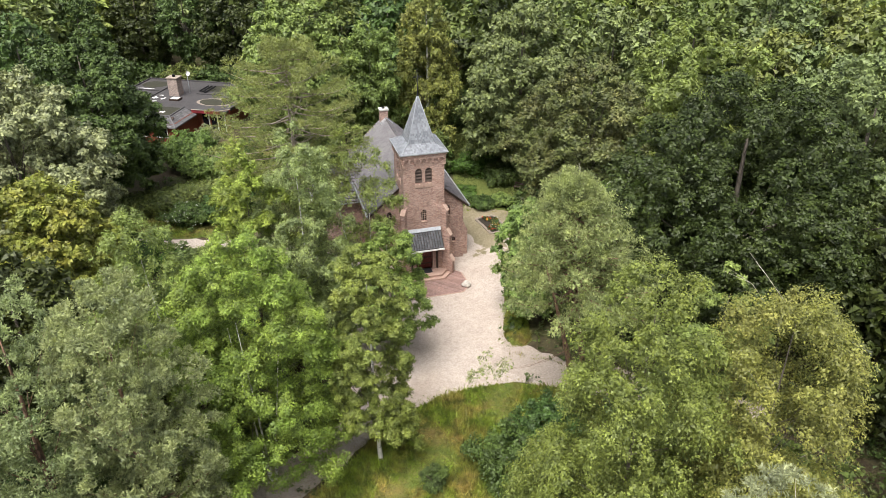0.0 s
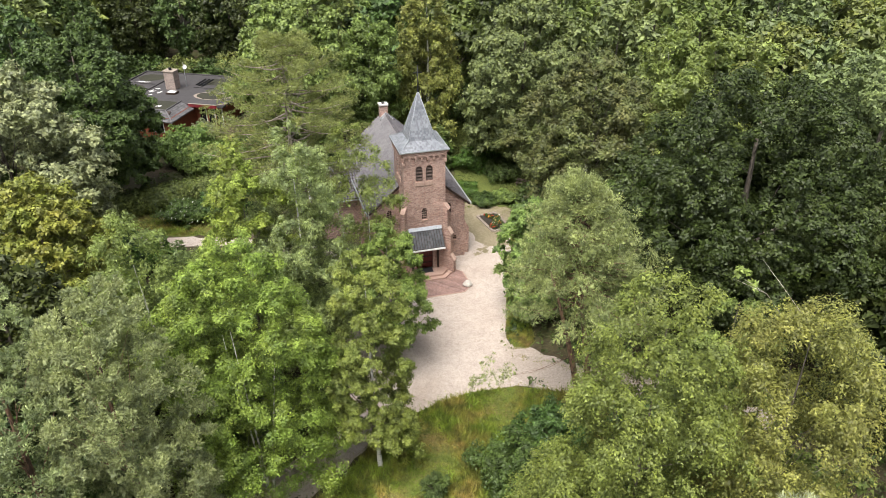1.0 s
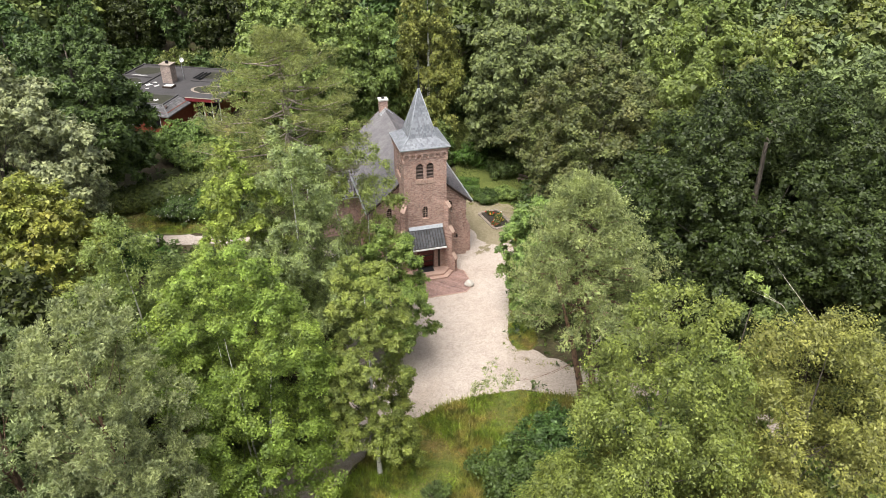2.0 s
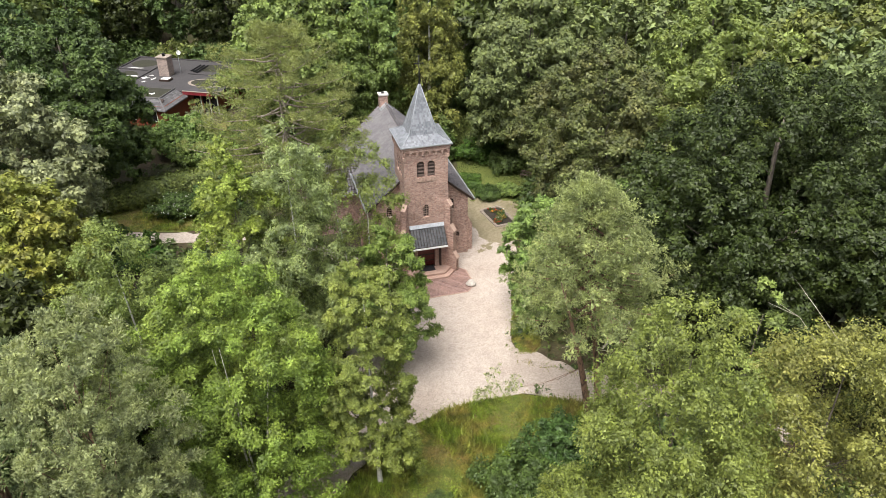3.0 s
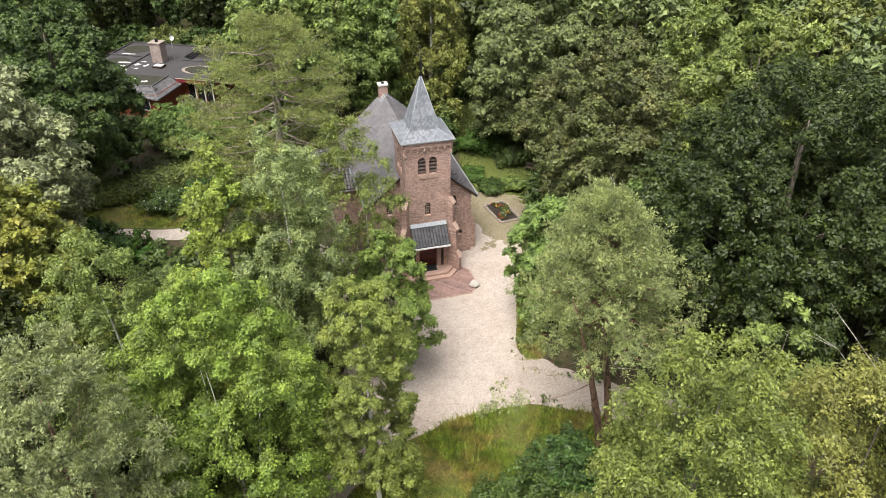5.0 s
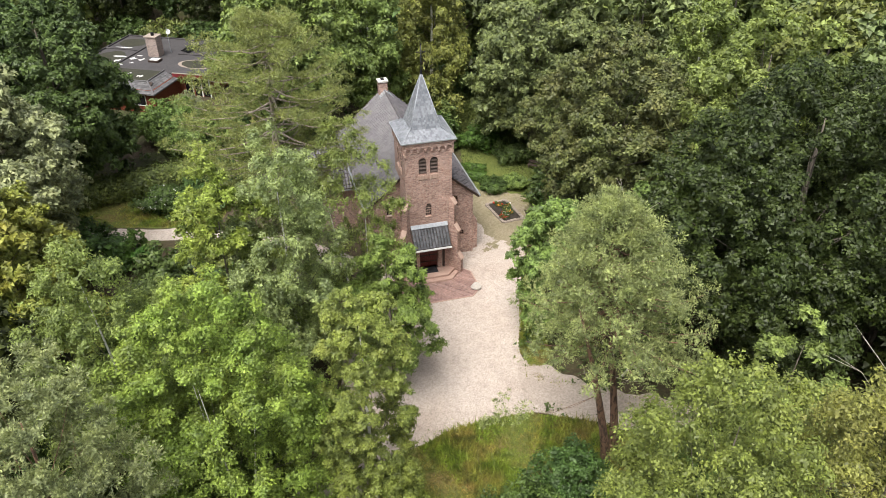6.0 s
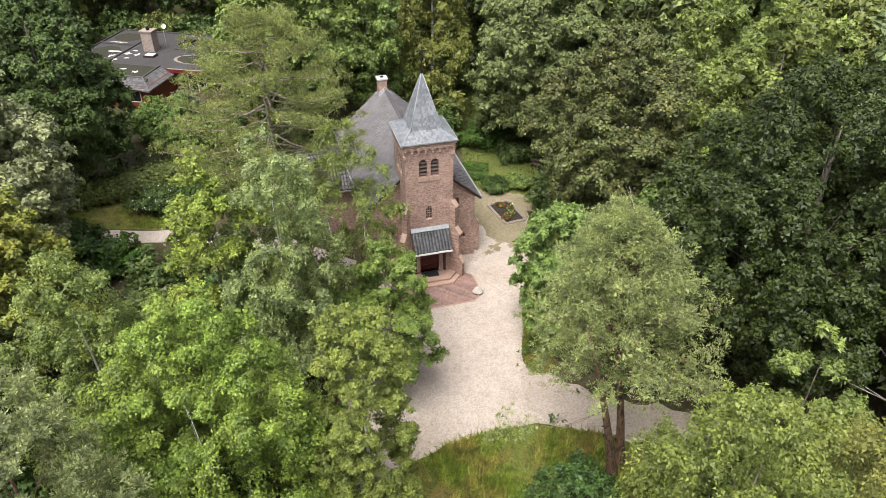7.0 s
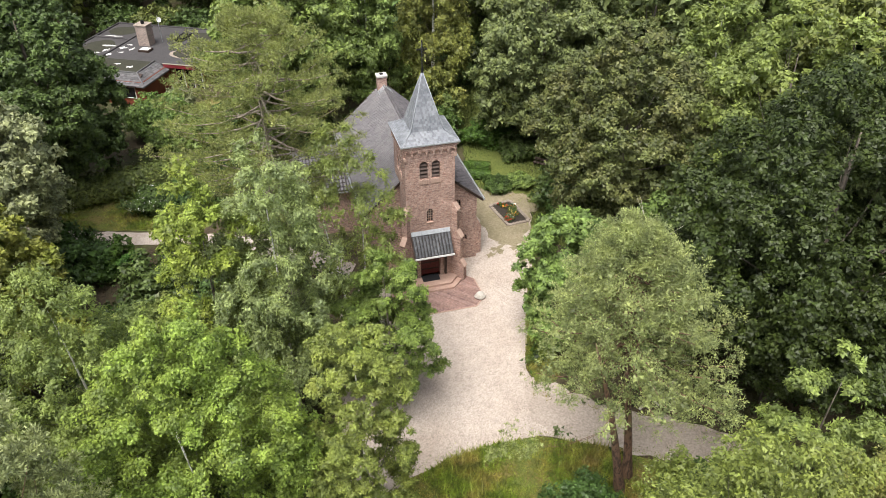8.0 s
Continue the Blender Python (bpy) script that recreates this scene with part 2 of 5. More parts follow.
def gravel_material():
    m, nt, b, _ = material("pale_sandy_gravel")
    c = ramp(nt, noise_of(nt, 0.22, 5, 0.55), ((0.3, (0.365, 0.305, 0.26)), (0.5, (0.42, 0.36, 0.315)), (0.75, (0.465, 0.405, 0.36))))
    mid = noise_of(nt, 1.6, 7, 0.75)
    c = mixed(nt, 1.0, c, ramp(nt, mid, ((0.3, (0.88, 0.87, 0.86)), (0.6, (1.06, 1.06, 1.06)))), "MULTIPLY")
    vor = node(nt, "TexVoronoi", Scale=14.0)
    co = nt.nodes.new("ShaderNodeTexCoord").outputs["Object"]
    nt.links.new(co, vor.inputs["Vector"])
    bw = nt.nodes.new("ShaderNodeRGBToBW")
    nt.links.new(vor.outputs["Color"], bw.inputs[0])
    c = mixed(nt, 1.0, c, ramp(nt, bw.outputs[0], ((0.1, (0.74, 0.72, 0.7)), (0.5, (1, 1, 1)), (0.9, (1.2, 1.18, 1.16)))), "MULTIPLY")
    nt.links.new(c, b.inputs["Base Color"])
    b.inputs["Roughness"].default_value = 0.95
    bump(nt, b, vor.outputs["Distance"], 0.6, 0.03)
    return m


def turf_material():
    m, nt, b, _ = material("rough_turf")
    c = ramp(nt, noise_of(nt, 0.35, 6, 0.65), ((0.35, (0.1, 0.155, 0.024)), (0.5, (0.13, 0.14, 0.034)), (0.62, (0.19, 0.145, 0.055))))
    f = noise_of(nt, 9.0, 5, 0.7)
    c = mixed(nt, 1.0, c, ramp(nt, f, ((0.3, (0.55, 0.55, 0.5)), (0.7, (1.4, 1.35, 1.3)))), "MULTIPLY")
    nt.links.new(c, b.inputs["Base Color"])
    b.inputs["Roughness"].default_value = 1.0
    bump(nt, b, f, 0.8, 0.06)
    return m


FLOOR, GRAVEL, TURF = floor_material(), gravel_material(), turf_material()
LITTER = surface("brown_needle_litter", (0.31, 0.255, 0.21), (0.43, 0.365, 0.315), 0.6, 8, 0.95, relief=0.6, depth=0.03)
TRACK = surface("worn_sandy_soil", (0.17, 0.15, 0.075), (0.30, 0.25, 0.175), 0.5, 7, 0.95, relief=0.6, depth=0.03)
# darker copy of the turf, with the trees' shade put into its colour
SHADETURF = surface("shaded_garden_turf", (0.075, 0.105, 0.020), (0.135, 0.150, 0.035), 0.4, 6, 1.0, relief=0.8, depth=0.05)
LEAD = surface("dull_grey_lead", (0.24, 0.25, 0.27), (0.36, 0.375, 0.4), 3, 14, 0.45, 0.3)
CAPSTONE = surface("pale_mortar_cap", (0.42, 0.4, 0.36), (0.58, 0.56, 0.52), 3, 14, 0.9)
LOUVRE = surface("weathered_brown_louvre_wood", (0.06, 0.04, 0.033), (0.12, 0.085, 0.07), 4, 30, 0.7)


# ---- mesh helpers ----
def mesh_of(name, verts, faces, mat, smooth=False):
    me = bpy.data.meshes.new(name)
    me.from_pydata([tuple(v) for v in verts], [], faces)
    me.materials.append(mat)
    if smooth:
        me.shade_smooth()
    me.update()
    return me


def mesh_quads(name, verts, n, k, mat):
    """A mesh of n separate faces with k corners each, from an array of corners."""
    me = bpy.data.meshes.new(name)
    me.vertices.add(n * k)
    me.vertices.foreach_set("co", np.ascontiguousarray(verts, dtype=np.float32).ravel())
    me.loops.add(n * k)
    me.loops.foreach_set("vertex_index", np.arange(n * k, dtype=np.int32))
    me.polygons.add(n)
    me.polygons.foreach_set("loop_start", np.arange(0, n * k, k, dtype=np.int32))
    me.materials.append(mat)
    me.update(calc_edges=True)
    return me


def thing(name, label, category, at=(0, 0, 0), rz=0.0, group="", kind=""):
    ob = new(name)
    ob.empty_display_size = 0.3
    ob.matrix_basis = pose(*at, 0, 0, rz)
    return tagged(ob, label, category, group, kind)


def part(name, me, parent, label=""):
    """Links a mesh, or a bmesh-made mesh, under a thing or a part."""
    ob = new(name, me)
    ob.parent = parent
    return tagged(ob, label)


def bm_mesh(name, bm, mat, bevel=0.0, smooth=False):
    if bevel:
        bmesh.ops.bevel(bm, geom=list(bm.edges), offset=bevel, segments=1, affect="EDGES", clamp_overlap=True)
    bmesh.ops.recalc_face_normals(bm, faces=bm.faces)
    me = bpy.data.meshes.new(name)
    bm.to_mesh(me)
    bm.free()
    me.materials.append(mat)
    if smooth:
        me.shade_smooth()
    return me


def prism(outline, axis, a, b, bm=None):
    """A solid whose outline lies across the axis, from a to b along it. Outline points are the other two coordinates in x, y, z order."""
    bm = bm or bmesh.new()

    def put(p, s):
        q = list(p)
        q.insert(axis, s)
        return bm.verts.new(q)
    lo, hi = [put(p, a) for p in outline], [put(p, b) for p in outline]
    n = len(outline)
    bm.faces.new(lo)
    bm.faces.new(hi[::-1])
    for i in range(n):
        bm.faces.new((lo[i], hi[i], hi[(i + 1) % n], lo[(i + 1) % n]))
    return bm


def block(x0, x1, y0, y1, z0, z1, bm=None):
    return prism([(x0, y0), (x1, y0), (x1, y1), (x0, y1)], 2, z0, z1, bm)


def arch(c, w, z0, z1, n=8, pointed=0.15):
    """The outline of a round-headed or slightly pointed opening."""
    r = w / 2
    pts = [(c - r, z0), (c + r, z0)]
    for i in range(n + 1):
        a = math.pi * i / n
        pts.append((c + r * math.cos(a), z1 - r * (1 + pointed) + r * (1 + pointed) * math.sin(a)))
    return pts


def wall(outline, holes, axis, a, b):
    """A wall with openings right through it; the outline as for prism."""
    bm = bmesh.new()
    edges = []
    for loop in (outline, *holes):
        vs = []
        for p in loop:
            q = list(p)
            q.insert(axis, a)
            vs.append(bm.verts.new(q))
        edges += [bm.edges.new((vs[i], vs[(i + 1) % len(vs)])) for i in range(len(vs))]
    bmesh.ops.triangle_fill(bm, use_beauty=True, use_dissolve=False, edges=edges)
    got = bmesh.ops.extrude_face_region(bm, geom=list(bm.faces))
    step = [0, 0, 0]
    step[axis] = b - a
    bmesh.ops.translate(bm, vec=step, verts=[g for g in got["geom"] if isinstance(g, bmesh.types.BMVert)])
    return bm


def tube(points, radii, sides, verts, faces):
    base = len(verts)
    pts = [Vector(p) for p in points]
    for i, p in enumerate(pts):
        d = (pts[min(i + 1, len(pts) - 1)] - pts[max(i - 1, 0)]).normalized()
        s = d.cross(Vector((0.31, 0.95, 0.05)) if abs(d.z) > 0.6 else Vector((0, 0, 1))).normalized()
        u = s.cross(d)
        for k in range(sides):
            a = 2 * math.pi * k / sides
            verts.append(p + (s * math.cos(a) + u * math.sin(a)) * radii[i])
    for i in range(len(pts) - 1):
        for k in range(sides):
            k2 = (k + 1) % sides
            faces.append((base + i * sides + k, base + i * sides + k2, base + (i + 1) * sides + k2, base + (i + 1) * sides + k))
    faces.append(tuple(base + (len(pts) - 1) * sides + k for k in range(sides)))


# ---- leaves ----
def unit(a):
    return a / np.maximum(np.linalg.norm(a, axis=1, keepdims=True), 1e-6)


def leaf_quads(rng, pos, nor, axis, length, width):
    """Folded four-cornered leaves."""
    n = len(pos)
    axis = unit(axis - nor * np.sum(axis * nor, axis=1, keepdims=True))
    side = np.cross(nor, axis)
    s = rng.uniform(0.65, 1.3, (n, 1))
    L, W = length * s, width * s
    out = np.empty((n, 4, 3))
    out[:, 0] = pos
    out[:, 1] = pos + axis * L * 0.45 + side * W * 0.5 + nor * W * 0.18
    out[:, 2] = pos + axis * L
    out[:, 3] = pos + axis * L * 0.45 - side * W * 0.5 + nor * W * 0.18
    return out


PROFILES = {
    "round": lambda h: np.sin(np.pi * (0.12 + 0.86 * h)) ** 0.6,
    "tall": lambda h: np.clip((1 - h) ** 0.62 * (h + 0.22) ** 0.32 * 1.45, 0, 1),
    "dome": lambda h: np.where(h < 0.5, np.clip(h * 1.75 + 0.12, 0, 1) ** 0.75, np.sin(np.pi * np.clip(0.12 + 0.86 * h, 0, 1)) ** 0.6),
    "column": lambda h: np.clip((1 - h) ** 0.4 * (h + 0.3) ** 0.25 * 1.1, 0, 1),
    "cone": lambda h: np.clip((1.03 - h) ** 0.8 * 1.04, 0, 1),
    "umbrella": lambda h: np.clip((1.02 - h) ** 0.5 * (h + 0.25) ** 0.5 * 1.35, 0, 1),
}


def crown_plan(rng, height, radius, base, count, shape, size, flat, gaps=1.0):
    """Boughs spread over the outside of an uneven crown, a few inside it: centres, radii and outward directions."""
    m = count * 16
    h, az = rng.uniform(0.0, 1.0, m), rng.uniform(0, 2 * np.pi, m)
    ph = rng.uniform(0, 6.28, 4)
    lump = 1 + 0.13 * np.sin(2 * az + ph[0] + 3 * h) + 0.11 * np.sin(3 * az + ph[1] - 5 * h) + 0.08 * np.sin(5 * az + ph[2] + 8 * h)
    prof = PROFILES[shape](h)
    env = radius * prof * lump * np.where(rng.uniform(size=m) < 0.2, rng.uniform(0.35, 0.8, m), 1.0)
    cr = size * rng.uniform(0.6, 1.3, m) * (0.7 + 0.3 * prof)
    pts = np.stack([env * np.cos(az), env * np.sin(az), base + (height - base) * h], 1)
    mid = np.array([0, 0, base + (height - base) * 0.35])
    outw = unit((pts - mid) * np.array([1, 1, 1.1]))
    pts = pts - outw * (cr * rng.uniform(0.55, 1.6, m) * gaps)[:, None]
    pts[:, 2] = np.maximum(pts[:, 2], base * 0.7)
    taken = []
    free = rng.uniform(size=m) < (prof * lump + 0.2)
    for i in range(m):
        if not free[i]:
            continue
        taken.append(i)
        if len(taken) >= count:
            break
        free &= np.sum((pts - pts[i]) ** 2, axis=1) > (0.92 * cr[i]) ** 2
    return pts[taken], cr[taken], outw[taken]


def spoke_plan(rng, height, radius, base, count, shape, size):
    """Whorled branches that bow outward from one stem, with small boughs along their outer halves."""
    c, cr, outw, paths = [], [], [], []
    for i in range(count):
        h = (i + rng.uniform(0, 1)) / count
        az = i * 2.4 + rng.uniform(-0.4, 0.4)
        reach = max(0.5, radius * float(PROFILES[shape](np.array(h))) * rng.uniform(0.7, 1.06))
        z0 = base + (height - base) * h * 0.94
        d, side = np.array([math.cos(az), math.sin(az), 0]), np.array([-math.sin(az), math.cos(az), 0])
        bow = rng.uniform(-0.6, 0.6)
        at = [d * reach * s + side * bow * s * s + np.array([0, 0, z0 + reach * (-0.3 * s + 0.42 * s * s)]) for s in (0, 0.25, 0.5, 0.75, 1.0)]
        paths.append(at)
        for s in (0.4, 0.52, 0.64, 0.76, 0.88, 1.0):
            p = d * reach * s + side * (bow * s * s + rng.normal() * 0.28) + np.array([0, 0, z0 + reach * (-0.3 * s + 0.42 * s * s) + 0.1])
            c.append(p)
            cr.append(size * rng.uniform(0.7, 1.25))
            outw.append(d * 0.7 + np.array([0, 0, 0.7]))
    return (np.array(c), np.array(cr), unit(np.array(outw))), paths


def leaf_tris(rng, pos, nor, axis, length, width):
    """Narrow pointed leaves."""
    n = len(pos)
    axis = unit(axis - nor * np.sum(axis * nor, axis=1, keepdims=True))
    side = np.cross(nor, axis)
    k = rng.uniform(0.6, 1.35, (n, 1))
    out = np.empty((n, 3, 3))
    out[:, 0] = pos - side * width * 0.5 * k
    out[:, 1] = pos + side * width * 0.5 * k + axis * length * 0.12
    out[:, 2] = pos + axis * length * k
    return out


def bough_tufts(rng, plan, tufts, tuft, flat, droop):
    """Every bough carries tufts on its outer, upper side."""
    c, cr, outw = plan
    own = np.repeat(np.arange(len(c)), tufts)
    n = len(own)
    d = unit(rng.normal(size=(n, 3)) + 0.7 * outw[own] + np.array([0, 0, 0.4]))
    r = rng.uniform(0.45, 1.08, (n, 1))
    tc = c[own] + d * r * cr[own, None] * np.array([1, 1, flat])
    tc[:, 2] -= droop * 0.45 * cr[own] * (d[:, 0] ** 2 + d[:, 1] ** 2) * r[:, 0]
    tr = cr[own] * tuft * rng.uniform(0.6, 1.3, n)
    return tc, tr, unit(d + 0.5 * outw[own])


def crown_leaves(rng, plan, leaves, length, width, flat=0.7, droop=0.2, hang=0.0, tufts=12, tuft=0.4):
    """Leaves on the outside of each tuft, hanging in strands on weeping trees, and larger filler leaves inside, added
    to block light.
    """
    tc, tr, td = bough_tufts(rng, plan, tufts, tuft, flat, droop)
    pick = rng.choice(len(tc), leaves, p=tr ** 2 / np.sum(tr ** 2))
    e = unit(rng.normal(size=(leaves, 3)) + 0.6 * td[pick] + np.array([0, 0, 0.3]))
    pos = tc[pick] + e * (tr[pick] * rng.uniform(0.4, 1.1, leaves))[:, None] * np.array([1, 1, 0.75])
    if hang:
        strand = rng.integers(0, 7, leaves)
        turn = strand * 2.4 + pick * 1.7
        fall = rng.uniform(0, 1, leaves) ** 0.8
        tip = np.stack([np.cos(turn), np.sin(turn), np.zeros(leaves)], 1) * (tr[pick] * (0.5 + 0.35 * fall))[:, None]
        low = tc[pick] + tip + rng.normal(size=(leaves, 3)) * 0.05
        low[:, 2] -= tr[pick] * 2.4 * fall - tr[pick] * 0.5
        sel = rng.uniform(size=leaves) < hang
        pos[sel] = low[sel]
    nor = unit(e * 0.8 + 0.3 * td[pick] + 0.48 * rng.normal(size=(leaves, 3)) + np.array([0, 0, 0.3]))
    axis = td[pick] * 0.4 + 0.75 * rng.normal(size=(leaves, 3)) + np.array([0, 0, -droop - 1.2 * hang])
    outer = leaf_tris(rng, pos, nor, axis, length, width)
    # filler inside the tufts: same material, enlarged so light and sight are stopped
    m = max(4, leaves // 12)
    pick = rng.choice(len(tc), m, p=tr ** 2 / np.sum(tr ** 2))
    d = unit(rng.normal(size=(m, 3)))
    pos = tc[pick] - td[pick] * tr[pick, None] * 0.5 + d * tr[pick, None] * 0.35
    inner = leaf_tris(rng, pos, unit(d + td[pick]), rng.normal(size=(m, 3)), length * 1.7, width * 2.2)
    return np.concatenate([outer, inner])


def needle_tufts(rng, plan, needles, length, width, flat=0.55, up=0.5, tufts=26, tuft=0.2, droop=0.0):
    """Brushes of needles that stand out from the shoots, pointing outward and up."""
    tc, tr, td = bough_tufts(rng, plan, tufts, tuft, flat, droop)
    pick = rng.choice(len(tc), needles, p=tr ** 1.5 / np.sum(tr ** 1.5))
    shoot = unit(td[pick] + np.array([0, 0, up]))
    e = unit(rng.normal(size=(needles, 3)) + 0.9 * shoot)
    pos = tc[pick] + e * (tr[pick] * rng.uniform(0.2, 0.85, needles))[:, None]
    side = unit(np.cross(e, rng.normal(size=(needles, 3))))
    L = (length * rng.uniform(0.7, 1.2, needles))[:, None]
    out = np.stack([pos - side * width * 0.5, pos + side * width * 0.5, pos + e * L], 1)
    # filler blades added behind the shoots to close the crown against light
    m = needles // 14
    pick = rng.choice(len(tc), m)
    d = unit(rng.normal(size=(m, 3)))
    p0 = tc[pick] - td[pick] * tr[pick, None] * 1.2
    inner = leaf_tris(rng, p0, unit(d + td[pick]), rng.normal(size=(m, 3)), tr.mean() * 0.8, tr.mean() * 0.6)
    return np.concatenate([out, inner])


def stem(rng, height, radius, lean=(0, 0), bends=0.15, steps=8, top=0.08):
    """Points and radii of a trunk."""
    wx, wy = rng.uniform(-1, 1, 2), rng.uniform(0, 6, 2)
    pts, rad = [], []
    for i in range(steps + 1):
        f = i / steps
        pts.append((lean[0] * f + bends * wx[0] * math.sin(3 * f + wy[0]) * f * 2, lean[1] * f + bends * wx[1] * math.sin(2.5 * f + wy[1]) * f * 2, height * f))
        rad.append(radius * ((1 - f) ** 0.8 * (1 - top) + top) * (1.35 if i == 0 else 1))
    return pts, rad


def limbs(rng, pts, rad, targets, verts, faces, thick=0.35, sides=5, rise=0.35, level=0.7, least=0.15):
    """Limbs that leave the stem and rise in a bow to their boughs."""
    for t in targets:
        t = Vector(t)
        f = min(0.92, max(least, (t.z - pts[0][2]) / max(0.1, pts[-1][2]) * rng.uniform(level - 0.15, level + 0.15)))
        i = min(len(pts) - 2, int(f * (len(pts) - 1)))
        g = f * (len(pts) - 1) - i
        a = Vector(pts[i]).lerp(Vector(pts[i + 1]), g)
        r0 = (rad[i] * (1 - g) + rad[i + 1] * g) * thick
        mid = a.lerp(t, 0.5) + Vector((rng.normal() * 0.15, rng.normal() * 0.15, -rise * 0.3 * (t - a).length * 0.4))
        path = [a, a.lerp(mid, 0.55), mid, mid.lerp(t, 0.6), t]
        tube(path, [r0, r0 * 0.8, r0 * 0.6, r0 * 0.4, r0 * 0.15], sides, verts, faces)


def tree(name, label, at, height, radius, base, leaf, bark, leaves, boughs, seed, shape="round", bough=1.6, flat=0.7, length=0.16, width=0.1,
         droop=0.2, hang=0.0, trunk=0.22, lean=(0, 0), stems=1, limb_count=22, needles=0, dead=0, group="", needle=(0.16, 0.022), turn=0.0, needle_up=0.5,
         tufts=12, tuft=0.4, gaps=1.0, extra=(), thick=0.28, level=0.7, least=0.15, spokes=0):
    rng = np.random.default_rng(seed)
    ob = thing(name, label, "tree", (at[0], at[1], 0), turn, group)
    plan = crown_plan(rng, height, radius, base, boughs, shape, bough, flat, gaps)
    paths = []
    if spokes:
        plan, paths = spoke_plan(rng, height, radius, base, spokes, shape, bough)
    if extra:
        ex = np.array(extra, dtype=float)
        plan = (np.concatenate([plan[0], ex[:, :3]]), np.concatenate([plan[1], ex[:, 3]]), np.concatenate([plan[2], unit(ex[:, :3] * np.array([1, 1, 0.1]))]))
    axis_x = np.clip(plan[0][:, 2:3] / height, 0, 1)
    plan[0][:, 0:1] += lean[0] * axis_x
    plan[0][:, 1:2] += lean[1] * axis_x
    verts, faces, lv, lf = [], [], [], []
    for s in range(stems):
        ang = 6.28 * s / stems + seed
        off = Vector((math.cos(ang), math.sin(ang), 0)) * (trunk * 1.6 if stems > 1 else 0)
        ln = (lean[0] + (math.cos(ang) * radius * 0.3 if stems > 1 else 0), lean[1] + (math.sin(ang) * radius * 0.3 if stems > 1 else 0))
        pts, rad = stem(rng, height * ((0.86 if stems == 1 else 0.74) - 0.06 * s), trunk * (0.8 if stems > 1 else 1), ln)
        pts = [(p[0] + off.x, p[1] + off.y, p[2] - (0.15 if i == 0 else 0)) for i, p in enumerate(pts)]
        tube(pts, rad, 9, verts, faces)
        sel = rng.choice(len(plan[0]), min(limb_count // stems, len(plan[0])), replace=False)
        limbs(rng, pts, rad, plan[0][sel], lv, lf, thick, level=level, least=least)
    for at_s in paths:
        shift = [Vector((p[0] + lean[0] * p[2] / height, p[1] + lean[1] * p[2] / height, p[2])) for p in at_s]
        tube(shift, [0.075, 0.06, 0.045, 0.03, 0.012], 5, lv, lf)
    part("trunk", mesh_of("trunk", verts, faces, bark, True), ob)
    if lv:
        tagged(part("limb", mesh_of("limb", lv, lf, BARK if bark is WHITEBARK else bark, True), ob), kind="stuff")
    if needles:
        q = needle_tufts(rng, plan, needles, needle[0], needle[1], flat, needle_up, tufts, tuft, droop)
        me = mesh_quads("crown", q, len(q), 3, leaf)
    else:
        q = crown_leaves(rng, plan, leaves, length, width, flat, droop, hang, tufts, tuft)
        me = mesh_quads("crown", q, len(q), 3, leaf)
    part("crown", me, ob)
    if dead:
        dv, df = [], []
        for k in range(dead):
            a = rng.uniform(0, 6.28)
            z = height * rng.uniform(0.45, 0.97)
            r0 = radius * rng.uniform(0.1, 0.4)
            r1 = radius * rng.uniform(0.4, 0.65)
            p0 = Vector((r0 * math.cos(a) + lean[0] * z / height, r0 * math.sin(a) + lean[1] * z / height, z - 1.0))
            p1 = Vector((r1 * math.cos(a + 0.3) + lean[0] * z / height, r1 * math.sin(a + 0.3) + lean[1] * z / height, z + rng.uniform(-0.3, 0.9)))
            m1 = p0.lerp(p1, 0.5) + Vector((rng.normal() * 0.2, rng.normal() * 0.2, 0.3))
            tube([p0, m1, p1], [0.011, 0.008, 0.003], 4, dv, df)
            tube([m1, m1.lerp(p1, 0.5) + Vector((rng.normal() * 0.4, rng.normal() * 0.4, 0.4))], [0.008, 0.003], 4, dv, df)
        tagged(part("dead_wood", mesh_of("dead_wood", dv, df, DEADWOOD, True), ob, "bare bleached twigs"), kind="stuff")
    return ob


def bush(name, label, at, height, radius, leaf, leaves, seed, length=0.12, width=0.08, boughs=46, category="bush", group="", flat=0.8, flowers=None, blooms=0):
    rng = np.random.default_rng(seed)
    ob = thing(name, label, category, (at[0], at[1], 0), 0, group)
    plan = crown_plan(rng, height, radius, 0.2, boughs, "round", min(radius, height) * 0.34, flat)
    verts, faces = [], []
    for t in plan[0][:10]:
        tube([(0, 0, -0.1), (t[0] * 0.4, t[1] * 0.4, t[2] * 0.6), tuple(t)], [0.05, 0.035, 0.012], 5, verts, faces)
    part("stem", mesh_of("stem", verts, faces, BARK, True), ob)
    q = crown_leaves(rng, plan, int(leaves * 1.4), length, width * 1.2, flat, 0.1, tufts=9, tuft=0.45)
    part("crown", mesh_quads("crown", q, len(q), 3, leaf), ob)
    if flowers:
        q = crown_leaves(rng, plan, blooms, 0.1, 0.12, flat * 1.1, 0.0, tufts=9, tuft=0.5)
        part("blossom", mesh_quads("blossom", q, len(q), 3, flowers), ob)
    return ob


